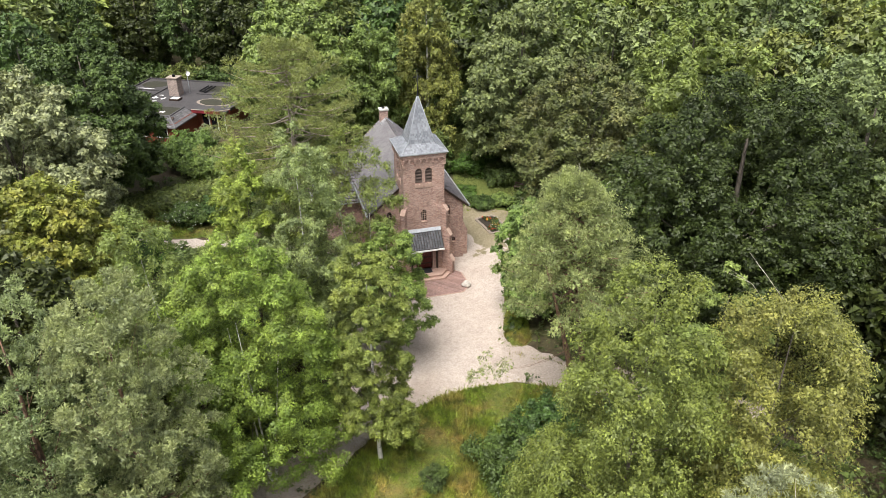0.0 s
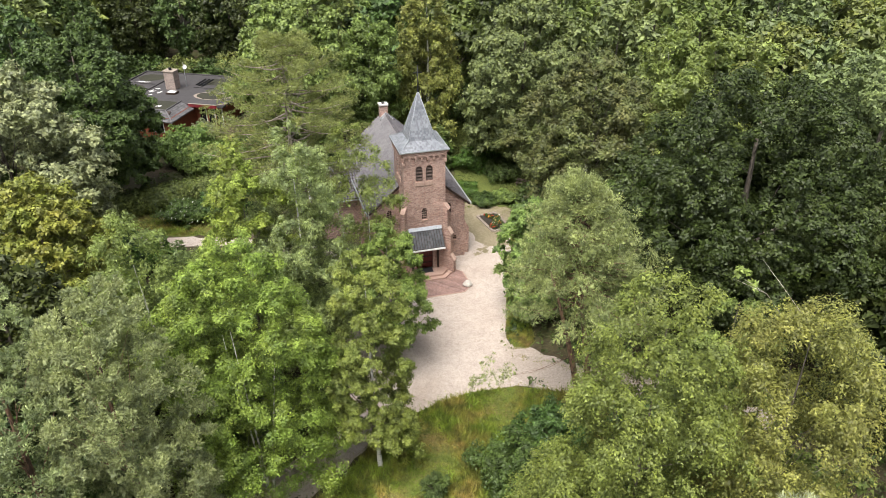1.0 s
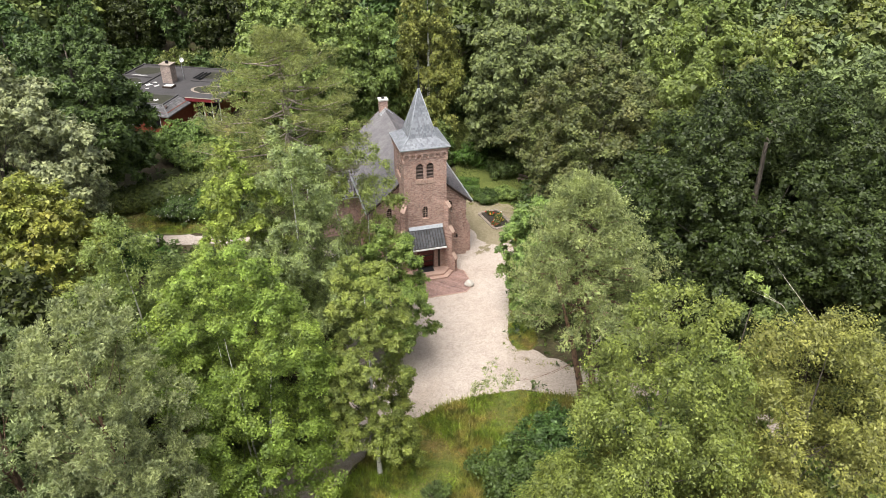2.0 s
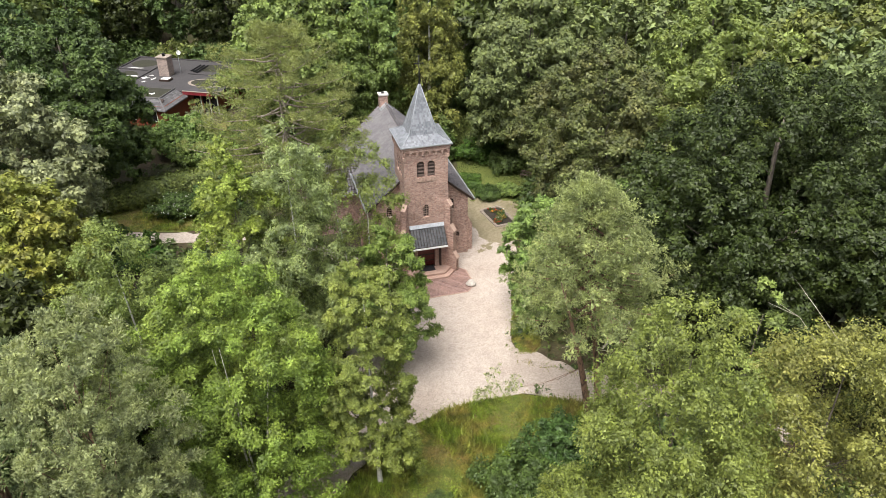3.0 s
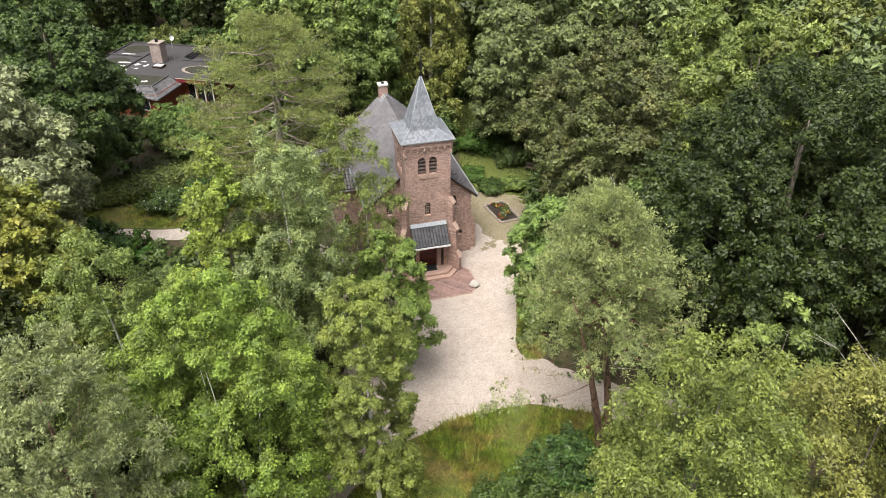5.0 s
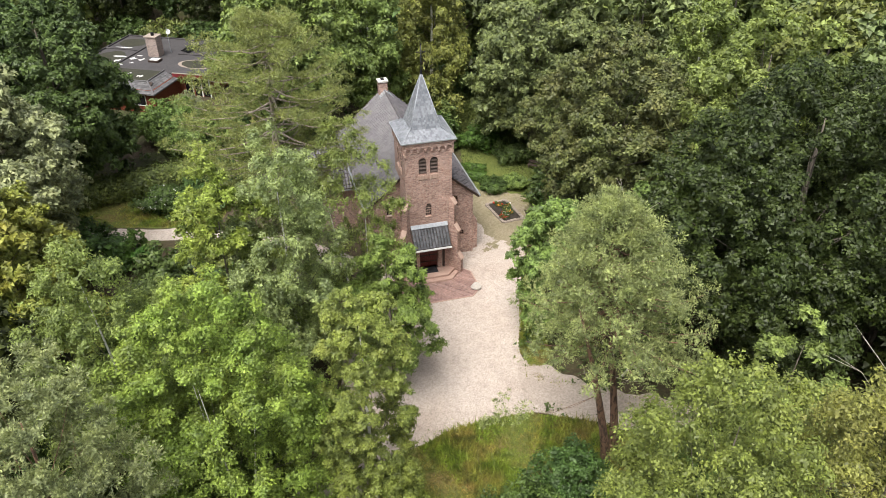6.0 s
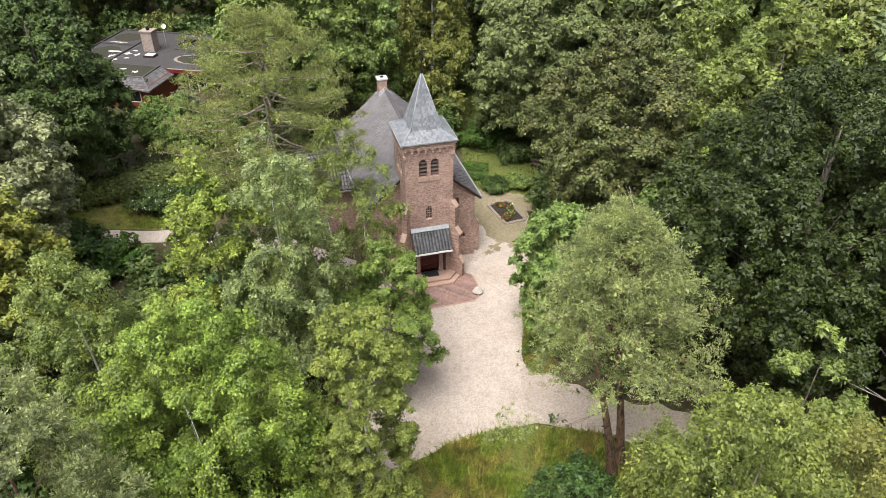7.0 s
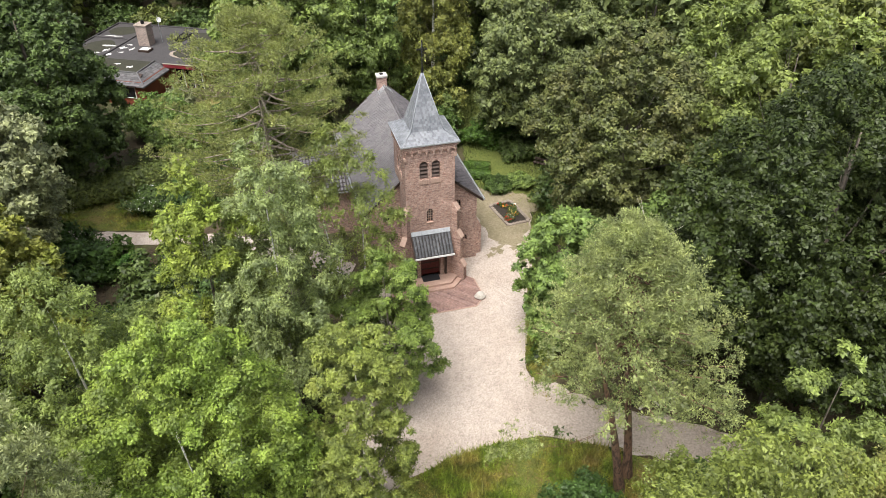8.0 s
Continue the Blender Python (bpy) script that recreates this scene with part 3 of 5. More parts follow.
# ---- ground ----
def sheet(name, outline, z, mat, label, category, wob=0.25, seed=1, fine=0.9, kind="structure", drop=0.06):
    """A flat patch with an uneven rim that sinks into the ground."""
    rng = np.random.default_rng(seed)
    pts = []
    n = len(outline)
    for i in range(n):
        a, b = Vector(outline[i]), Vector(outline[(i + 1) % n])
        steps = max(1, int((b - a).length / fine))
        for k in range(steps):
            p = a.lerp(b, k / steps)
            pts.append((p.x + rng.normal() * wob * 0.5, p.y + rng.normal() * wob * 0.5))
    bm = prism(pts, 2, z - drop, z)
    return tagged(new(name, bm_mesh(name, bm, mat)), label, category, kind=kind)


me = mesh_of("ground", [(-900, -400, 0), (900, -400, 0), (900, 1400, 0), (-900, 1400, 0)], [(0, 1, 2, 3)], FLOOR)
tagged(new("ground", me), "dark woodland floor of leaf litter and moss", "ground", kind="structure")
GRAVEL_LINE = [(-13, 27.5), (-9.2, 29), (-6.6, 32), (-4.6, 35), (-2.6, 37.2), (-0.1, 38.7), (2.5, 39.8), (5, 40.4), (9.4, 39.6), (16, 37.5), (22, 36), (22, 39), (15, 41), (9.5, 42.3), (5.2, 43.6), (4.7, 46),
               (5.0, 48), (5.4, 52), (6.2, 57), (6.4, 61.5), (7.2, 66), (4.5, 69), (2.2, 68), (0.2, 66.5), (-1, 63), (-3, 60), (-6, 57.5), (-8, 52), (-7.5, 46), (-6.8, 41), (-7.4, 37), (-9, 34), (-12, 31), (-16, 29)]
sheet("gravel_forecourt", GRAVEL_LINE, 0.03, GRAVEL, "pale sandy gravel forecourt and drive", "gravel", 0.22, 3)
LAWN_LINE = [(-13.5, 26), (-9, 28.4), (-6.3, 31.7), (-4.5, 34.9), (-2.5, 37.25), (-0.1, 38.75), (2.5, 39.85), (5, 40.4), (9.2, 39.5), (13, 38), (13, 26)]
sheet("lawn", LAWN_LINE, 0.036, TURF, "rough green and straw-brown grass bank", "lawn", 0.15, 4)
# lawn behind the chapel, its turf coloured darker for the overhanging trees' shade
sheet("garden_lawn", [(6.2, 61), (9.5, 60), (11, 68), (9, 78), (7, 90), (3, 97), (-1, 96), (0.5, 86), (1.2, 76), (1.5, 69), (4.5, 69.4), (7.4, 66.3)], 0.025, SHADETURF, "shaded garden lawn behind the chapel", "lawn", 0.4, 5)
sheet("side_path", [(-40, 60.8), (-30, 59.8), (-22, 60.4), (-14, 58.5), (-8, 55.5), (-7.5, 57.5), (-13, 60.6), (-21.5, 62), (-30, 62), (-40, 63)], 0.028, GRAVEL, "pale sandy path beside the hedge", "path", 0.2, 6)
sheet("verge", [(-40, 63.2), (-30, 62.2), (-21, 62.3), (-20, 66), (-27, 69), (-36, 66)], 0.02, TURF, "mown grass verge beside the path", "lawn", 0.3, 7)
sheet("house_lawn", [(-32, 80), (-20, 76), (-14, 80), (-16, 90), (-24, 92), (-30, 88)], 0.022, TURF, "bright lawn beside the bungalow", "lawn", 0.4, 8)

VERGE_LINE = [(5.3, 44.6), (4.8, 46.2), (4.9, 48), (5.3, 52), (6.1, 57), (7.4, 57), (7.2, 52), (6.8, 48), (6.9, 45.6), (6.2, 44.6)]
sheet("grass_verge", VERGE_LINE, 0.037, TURF, "dry grass verge along the gravel", "lawn", 0.3, 11)
sheet("worn_track", [(3.2, 61.2), (4.6, 60.2), (6.3, 60.6), (6.7, 63), (7.6, 66.5), (5.6, 68.6), (2.6, 69.2), (1.2, 67), (2.4, 64)], 0.0342, TRACK, "worn sandy soil round the flower bed", "path", 0.5, 9, 0.6)
sheet("pine_litter", [(6.2, 45.4), (4.9, 45.2), (4.3, 43.4), (4.6, 41.8), (7, 40.6), (12, 39.2), (20, 36.5), (20, 39.5), (14, 41.8), (9, 43.0)], 0.034, LITTER, "brown needle-strewn sand under the pine", "path", 0.5, 10)

# ---- trees by the drive ----
tree("birch_tree", "bright green many-stemmed birch beside the drive", (-10.3, 31.2), 17.4, 5.0, 1.6, BIRCH, WHITEBARK, 150000, 120, 11, length=0.115, width=0.078, droop=0.35, stems=3, trunk=0.1, bough=1.2, flat=0.95, tufts=11, tuft=0.4, shape="tall")
tree("birch_tree", "slim birch with a white trunk on the grass edge", (-3.9, 32.9), 15.7, 2.9, 2.6, OLIVE, WHITEBARK, 85000, 90, 12, length=0.11, width=0.072, droop=0.3, trunk=0.13, shape="column", bough=0.72, flat=0.85, lean=(-0.4, -0.2), tuft=0.38)
tree("birch_tree", "pale birch with a leaning white trunk", (-16.2, 35.0), 17.0, 4.2, 2.5, PALEGREEN, WHITEBARK, 80000, 100, 13, length=0.12, width=0.076, droop=0.5, hang=0.3, trunk=0.12, lean=(-0.6, -0.6), shape="tall", bough=0.95, flat=0.8)
tree("birch_tree", "slender green birch behind the drive", (-12.3, 40.4), 18.4, 3.0, 2.0, BIRCH, BARK, 66000, 90, 14, length=0.15, width=0.095, droop=0.4, trunk=0.12, shape="tall", bough=0.9, flat=0.8)
tree("birch_tree", "tall pale grey-green birch beside the chapel", (-9.2, 41.6), 19.4, 3.6, 2.0, PALE, WHITEBARK, 90000, 120, 15, length=0.14, width=0.075, droop=0.6, hang=0.5, trunk=0.12, shape="tall", bough=0.85, flat=0.8)
tree("birch_tree", "thin airy birch with a forked pale trunk", (-5.7, 46.6), 17.4, 3.4, 3.0, PALEGREEN, WHITEBARK, 26000, 70, 16, length=0.17, width=0.075, droop=0.6, hang=0.6, trunk=0.13, stems=2, lean=(-0.8, 0.4), shape="tall", bough=0.7, flat=0.75, tufts=9, limb_count=40)
tree("birch_tree", "low green birch beside the chapel steps", (-3.7, 42.8), 11.8, 2.9, 1.5, OLIVE, BARK, 60000, 80, 17, length=0.14, width=0.085, droop=0.4, trunk=0.12, bough=0.75, flat=0.7)
tree("birch_tree", "large weeping birch with bright drooping tips", (8.3, 23.3), 20.6, 5.0, 3.0, WEEPING, BARK, 140000, 150, 18, length=0.115, width=0.07, droop=0.7, hang=0.5, trunk=0.14, shape="tall", bough=1.05, flat=0.8, tufts=14, tuft=0.36)
tree("birch_tree", "yellowing birch with bare bleached twigs", (14.6, 24.4), 19.2, 5.0, 3.0, YELLOWISH, BARK, 95000, 140, 19, length=0.12, width=0.068, droop=0.7, hang=0.5, trunk=0.12, shape="column", bough=1.0, flat=0.8, dead=5)
tree("birch_tree", "small fresh green tree between birch and oak", (15.6, 32.6), 14.6, 2.6, 2.0, FRESH, BARK, 36000, 60, 20, length=0.18, width=0.11, trunk=0.12, shape="tall", bough=0.8, flat=0.75)
tree("pine_tree", "grey-green Scots pine with upright needle tufts", (-14.4, 25.2), 18.2, 4.0, 2.5, NEEDLE, PINEBARK, 0, 150, 21, shape="umbrella", bough=0.85, flat=0.6, needles=110000, trunk=0.24, needle=(0.12, 0.058), tufts=13, tuft=0.36, needle_up=1.1)
tree("pine_tree", "tall grey-green Scots pine at the wood's edge", (-19.6, 25.6), 17.6, 4.2, 3.0, NEEDLE, PINEBARK, 0, 120, 22, shape="umbrella", bough=0.85, flat=0.6, needles=60000, trunk=0.24, needle=(0.13, 0.066), tufts=13, tuft=0.36, needle_up=1.1)
pine = tree("pine_tree", "leaning twin-trunked Scots pine with dead lower boughs", (9.4, 37.2), 18.6, 5.3, 9.6, NEEDLE_GREEN, PINEBARK, 0, 10, 23, shape="cone", spokes=84, bough=0.72, flat=0.6, needles=120000, trunk=0.34, stems=2, lean=(-2.5, -1.8), limb_count=60, level=0.85, least=0.5, thick=0.1,
            needle=(0.12, 0.046), tufts=9, tuft=0.36, needle_up=0.8, dead=16, gaps=1.3, extra=[(-4.4, -1.6, 5.6, 0.9), (-5.2, -1.4, 5.2, 0.9), (-6.2, -1.6, 4.8, 0.8), (-6.9, -1.7, 4.9, 0.6), (-5.6, -0.8, 5.9, 0.7), (3.2, -0.6, 8.4, 1.0), (4.0, -0.8, 7.4, 1.0), (4.6, -1.2, 6.4, 0.9), (3.6, -2.0, 6.6, 0.8)])
tree("pine_tree", "thin-leaved old pine with grey branches showing", (-11.2, 51.0), 22.4, 6.3, 9.0, LARCH, OLDBARK, 0, 10, 24, shape="round", spokes=92, bough=0.62, flat=0.5, needles=120000, trunk=0.26, limb_count=40, needle=(0.15, 0.036), tufts=12, tuft=0.33, needle_up=0.6, thick=0.1, level=0.88, least=0.45)
tree("spruce_tree", "blue-grey spruce top with bare twigs", (9.9, 14.4), 18.8, 3.2, 8.0, BLUESPRUCE, BARK, 0, 90, 25, shape="tall", bough=0.6, flat=0.5, needles=30000, trunk=0.2, needle=(0.17, 0.04), dead=10, tufts=18, tuft=0.22)

# ---- large broadleaved trees ----
tree("oak_tree", "broad dark green oak beside the forecourt", (19.6, 43.2), 21.6, 9.0, 2.5, OAK, BARK, 150000, 200, 31, bough=1.6, length=0.19, width=0.14, trunk=0.45, tufts=16, tuft=0.33, shape="dome")
tree("oak_tree", "tall dense green oak in the wood", (28.8, 46.5), 22.4, 7.6, 3.0, GREYWOODS, BARK, 70000, 150, 32, bough=1.5, length=0.24, width=0.17, trunk=0.4, tufts=14, tuft=0.35, shape="dome")
tree("oak_tree", "broad oak with browned leaf tips", (12.0, 57.2), 19.4, 6.5, 2.5, BROWNOAK, BARK, 110000, 190, 33, bough=1.25, length=0.2, width=0.145, trunk=0.4, tufts=15, tuft=0.34, shape="dome")
tree("oak_tree", "yellow-green oak with golden young leaves", (-26.6, 43.0), 15.2, 4.9, 2.0, GOLD, BARK, 56000, 110, 34, bough=1.1, length=0.26, width=0.19, trunk=0.25)
tree("whitebeam_tree", "silvery grey-green whitebeam at the wood edge", (-34.0, 53.2), 19.6, 7.2, 2.0, SILVER, BARK, 84000, 170, 35, bough=1.35, length=0.27, width=0.2, trunk=0.3, droop=0.5, tufts=14, tuft=0.34)
tree("maple_tree", "deep green broad maple shading the hedge", (-35.0, 69.0), 18.8, 6.3, 1.5, DEEP, BARK, 90000, 170, 36, bough=1.35, length=0.27, width=0.2, trunk=0.4, tufts=15, tuft=0.33)
tree("hazel_tree", "low leafy hazel beside the flower bed", (7.0, 48.4), 11.2, 3.0, 1.2, FRESH, BARK, 26000, 70, 37, bough=0.8, length=0.22, width=0.16, trunk=0.12)
tree("hornbeam_tree", "mid-green hornbeam under the oaks", (13.4, 46.8), 14.2, 3.2, 1.5, HORNBEAM, BARK, 36000, 80, 38, bough=0.9, length=0.2, width=0.15, trunk=0.18)
tree("lime_tree", "yellow-green lime behind the oak", (20.8, 54.0), 21.4, 5.6, 3.0, PALEGREEN, BARK, 60000, 130, 39, bough=1.2, length=0.25, width=0.18, trunk=0.3)
tree("lime_tree", "grey-green lime behind the garden lawn", (8.4, 76.5), 20.2, 6.9, 2.0, GREYWOODS, BARK, 70000, 170, 40, bough=1.4, length=0.3, width=0.22, trunk=0.35, tufts=14, tuft=0.34)
tree("beech_tree", "large fresh green beech behind the pine", (-15.2, 73.0), 21.2, 6.6, 3.0, FRESH, BARK, 64000, 160, 41, bough=1.3, length=0.3, width=0.22, trunk=0.35, shape="dome")
tree("birch_tree", "mid-green birch behind the chapel", (-8.2, 80.5), 19.8, 3.6, 3.0, PALEGREEN, WHITEBARK, 40000, 90, 42, bough=1.0, length=0.28, width=0.16, trunk=0.2, shape="tall", hang=0.4, droop=0.6)
tree("birch_tree", "pale yellow-green drooping birch behind the chapel", (-2.0, 85.0), 21.4, 4.4, 3.0, YELLOWISH, WHITEBARK, 44000, 100, 43, bough=1.1, length=0.28, width=0.14, trunk=0.25, shape="tall", hang=0.55, droop=0.6)
tree("birch_tree", "light green birch rising out of the wood", (20.4, 66.0), 20.6, 3.6, 4.0, PALEGREEN, WHITEBARK, 36000, 80, 44, bough=1.0, length=0.26, width=0.17, trunk=0.2, shape="tall", hang=0.3)

# ---- the wood behind ----
FAR_KINDS = [("oak_tree", "mid-green oak in the wood behind", WOODS, "dome"), ("oak_tree", "dark green oak in the wood behind", OAK, "round"),
             ("maple_tree", "deep green maple in the wood behind", DEEP, "dome"), ("birch_tree", "olive green birch in the wood behind", OLIVE, "tall"),
             ("lime_tree", "grey-green lime in the wood behind", GREYWOODS, "dome")]
wood = np.random.default_rng(77)
built = {}


def wood_tree(x, y, k, grade, scale, tall=1.0):
    """A tree of the wood: one of each kind and grade is built, the rest are copies, turned and sized."""
    key = (k, grade, int(wood.integers(0, 2)))
    m = Matrix.Translation((x, y, 0)) @ Matrix.Rotation(wood.uniform(0, 6.28), 4, "Z") @ Matrix.Diagonal((scale, scale, scale * tall, 1))
    if key in built:
        copy_thing(built[key], m)
        return
    nm, lab, mat, shape = FAR_KINDS[k]
    n, boughs, size, length = ((12000, 105, 1.2, 0.42), (4000, 70, 1.5, 0.66), (1200, 40, 1.8, 1.2))[grade]
    built[key] = tree(nm, lab, (0, 0), 18.0, 3.8 if shape == "tall" else 5.2, 2.0, mat, BARK, n, boughs, 100 + 7 * len(built), shape=shape, bough=size,
                      length=length, width=length * 0.72, trunk=0.28, limb_count=8, group="trees of the wood", tufts=(12, 9, 5)[grade])
    built[key].matrix_basis = m


# the first rows, tree by tree: place, kind and size
FRONT = [(17.2, 74.5, 4, 1.1), (13.2, 86.0, 0, 1.12), (25.5, 74.0, 0, 1.1), (30.5, 66.0, 0, 1.1), (33.5, 75.0, 4, 1.12), (24.0, 85.0, 0, 1.1), (39.0, 64.0, 0, 1.1), (30.5, 56.0, 4, 1.15), (37.0, 54.0, 0, 1.15), (41.0, 74.0, 0, 1.1),
         (35.5, 43.0, 1, 1.1), (31.0, 36.5, 1, 0.95), (26.5, 35.0, 1, 0.85), (-44.5, 76.0, 2, 1.05), (-42.5, 62.0, 2, 0.95), (-50.0, 69.0, 0, 1.05), (-41.5, 46.0, 1, 1.0), (-34.5, 40.0, 0, 0.9), (-30.5, 33.0, 1, 0.85), (-25.0, 34.5, 1, 0.72),
         (6.5, 93.0, 1, 1.0), (-7.0, 93.5, 2, 1.05), (-15.5, 86.5, 0, 1.08), (-20.5, 95.0, 1, 1.0), (33.0, 86.0, 0, 1.1), (43.5, 85.0, 2, 1.1), (-57.0, 80.0, 1, 1.05), (13.5, 65.5, 1, 0.8), (-25.5, 110.0, 2, 0.9), (-32.5, 113.0, 1, 0.95), (-40.0, 114.5, 2, 0.9), (-47.5, 115.0, 1, 0.95), (-53.0, 107.0, 2, 0.95), (-21.5, 103.0, 2, 0.9)]
for x, y, k, sc in FRONT:
    wood_tree(x, y, k, 0 if y < 90 or x < -20 else 1, sc)
spots = [(x, y) for x, y, k, sc in FRONT]
for tries in range(4000):
    y = wood.uniform(28, 165)
    x = wood.uniform(-1, 1) * (32 + 0.5 * y)
    if (y < 90 and -60 < x < 46 + max(0, y - 80)) or (-56 < x < -24 and y < 116) or (0 < x < 9 and y < 90):
        continue
    gap = 6.6 if y < 120 else 7.8
    if all((x - a) ** 2 + (y - b) ** 2 > gap ** 2 for a, b in spots):
        spots.append((x, y))
        wood_tree(x, y, int(wood.integers(0, len(FAR_KINDS))), 1 if y < 112 and abs(x) < 75 else 2, wood.uniform(0.88, 1.12), wood.uniform(0.92, 1.08))

# the wood behind the start
for x, y in [(-34 + 9.5 * i + 3 * ((i * 7) % 3), -24 + 8.5 * j + 2.5 * ((i * 5 + j) % 3)) for j in range(4) for i in range(8)] + [(s * (29 + 7 * i), 9 + 7.5 * j) for s in (-1, 1) for i in range(2) for j in range(3)]:
    wood_tree(x, y, int(wood.integers(0, len(FAR_KINDS))), 1, wood.uniform(0.85, 1.0))

# ---- bushes ----
bush("rhododendron_bush", "dense dark green rhododendron on the grass", (4.6, 31.2), 3.4, 2.5, SHRUB, 11000, 51, 0.15, 0.09)
bush("rhododendron_bush", "rounded dark green rhododendron by the pine", (6.6, 33.6), 3.9, 2.4, SHRUB, 10000, 52, 0.15, 0.09)


# ---- chapel ----
CHAPEL_TURN = 15.7
chapel = thing("chapel", "small red-brick chapel with a slated spire", "church", (-2.08, 57.28, 0), CHAPEL_TURN)
H = 1.78


def tile_rows(origin, along, down, cols, rows, width, length, wave=0.035, lip=0.03, seed=0, jitter=0.006, stagger=0.0, lap=1.08):
    """Pantiles on a slope, overlapping while lap exceeds 1, one list of corners and faces for each piece."""
    rng = np.random.default_rng(seed)
    o, a, d = Vector(origin), Vector(along).normalized(), Vector(down).normalized()
    n = a.cross(d)
    if n.z < 0:
        n = -n
    prof = ((0.06, 0.7), (0.28, -0.3), (0.58, -0.1), (0.78, 1.0), (0.93, 0.7))
    pieces = []
    for r in range(rows):
        for c in range(cols):
            sh = stagger * (r % 2) * width
            v, f = [], []
            lift = rng.normal() * jitter
            for s, e in ((r * length, 0.0), ((r + lap) * length, lip)):
                for x, z in prof:
                    v.append(o + a * (c * width + x * width + sh) + d * s + n * (z * wave + e + lift))
            for x, z in prof:
                v.append(o + a * (c * width + x * width + sh) + d * (r + lap) * length + n * (z * wave + lip + lift - 0.028))
            k = len(prof)
            for i in range(k - 1):
                f.append((i, i + 1, k + i + 1, k + i))
                f.append((k + i, k + i + 1, 2 * k + i + 1, 2 * k + i))
            pieces.append((v, f))
    return pieces


def joined(pieces):
    v, f = [], []
    for pv, pf in pieces:
        b = len(v)
        v += pv
        f += [tuple(b + i for i in q) for q in pf]
    return v, f


# tower walls with their openings
BELLS = (-0.45, 0.41)
front_holes = [arch(c, 0.6, 8.9, 10.25) for c in BELLS] + [arch(-0.05, 0.46, 5.3, 6.4), arch(-0.05, 1.5, 0.39, 3.1, 10, 0.1)]
part("tower_front_wall", bm_mesh("tower_front_wall", wall([(-H, 0), (H, 0), (H, 11.5), (-H, 11.5)], front_holes, 1, -H, -H + 0.4), BRICK), chapel)
for s, nm in ((-1, "tower_side_wall"), (1, "tower_side_wall")):
    side_holes = [arch(c, 0.6, 8.9, 10.25) for c in (-0.43, 0.43)]
    part(nm, bm_mesh(nm, wall([(-H + 0.4, 0), (H - 0.4, 0), (H - 0.4, 11.5), (-H + 0.4, 11.5)], side_holes, 0, s * H, s * (H - 0.4)), BRICK), chapel)
part("tower_back_wall", bm_mesh("tower_back_wall", block(-H, H, H - 0.4, H, 0, 11.5), BRICK), chapel)
part("belfry_floor", bm_mesh("belfry_floor", block(-H + 0.4, H - 0.4, -H + 0.4, H - 0.4, 8.3, 8.5), DARKWOOD), chapel)


def belfry_opening(axis, sgn, c):
    """Louvres and a sill of bricks on edge for one bell opening."""
    for i in range(4):
        z = 8.98 + i * 0.3
        o, t = sgn * (H - 0.06), sgn * (H - 0.3)
        prof = [(o, z), (o, z + 0.05), (t, z + 0.27), (t, z + 0.22)]
        w = 0.3 if i < 3 else 0.25
        me = bm_mesh("louvre", prism(prof if axis == 1 else prof, 0 if axis == 1 else 1, c - w, c + w), LOUVRE)
        part("louvre", me, chapel)
    bm = bmesh.new()
    for k in range(6):
        a0 = c - 0.36 + k * 0.121
        lo, hi = sorted((sgn * H, sgn * (H + 0.06)))
        if axis == 1:
            block(a0, a0 + 0.1, lo, hi, 8.52, 8.88 - 0.04 * (k % 2), bm)
        else:
            block(lo, hi, a0, a0 + 0.1, 8.52, 8.88 - 0.04 * (k % 2), bm)
    part("belfry_sill", bm_mesh("belfry_sill", bm, STONE), chapel)
    rim = bmesh.new()
    n = 9
    for i in range(n):
        a0, a1 = math.pi * i / n + 0.03, math.pi * (i + 1) / n - 0.03
        pts = []
        for rr, aa in ((0.31, a0), (0.31, a1), (0.43, a1), (0.43, a0)):
            pts.append((c + rr * math.cos(aa), 9.91 + rr * 1.12 * math.sin(aa)))
        lo, hi = sorted((sgn * (H - 0.02), sgn * (H + 0.025)))
        prism(pts, axis, lo, hi, rim)
    part("belfry_arch", bm_mesh("belfry_arch", rim, BRICK), chapel)


for c in BELLS:
    belfry_opening(1, -1, c)
for c in (-0.43, 0.43):
    belfry_opening(0, -1, c)
    belfry_opening(0, 1, c)


def frieze(axis, sgn):
    """A band of small round arches under the eaves."""
    n, r = 7, 0.19
    step = 2 * H / n
    pts = [(H, 11.36), (-H, 11.36), (-H, 10.72)]
    for i in range(n):
        c = -H + step * (i + 0.5)
        if i:
            pts.append((c - step / 2 + 0.035, 10.78))
        pts.append((c - r, 10.78))
        for k in range(7):
            a = math.pi - math.pi * k / 6
            pts.append((c + r * math.cos(a), 10.92 + r * 1.15 * math.sin(a)))
        pts.append((c + r, 10.78))
    pts.append((H, 10.72))
    lo, hi = sorted((sgn * H, sgn * (H + 0.15)))
    part("arched_frieze", bm_mesh("arched_frieze", prism(pts, axis, lo, hi), BRICK), chapel)


frieze(1, -1)
frieze(0, -1)
frieze(0, 1)
part("eaves_course", bm_mesh("eaves_course", block(-H - 0.19, H + 0.19, -H - 0.19, H + 0.19, 11.36, 11.56), BRICK), chapel)
for s in (-1, 1):
    part("corner_corbel", bm_mesh("corner_corbel", block(s * H - 0.1, s * H + 0.1, -H - 0.13, -H + 0.05, 10.45, 10.72), STONE, 0.02), chapel)

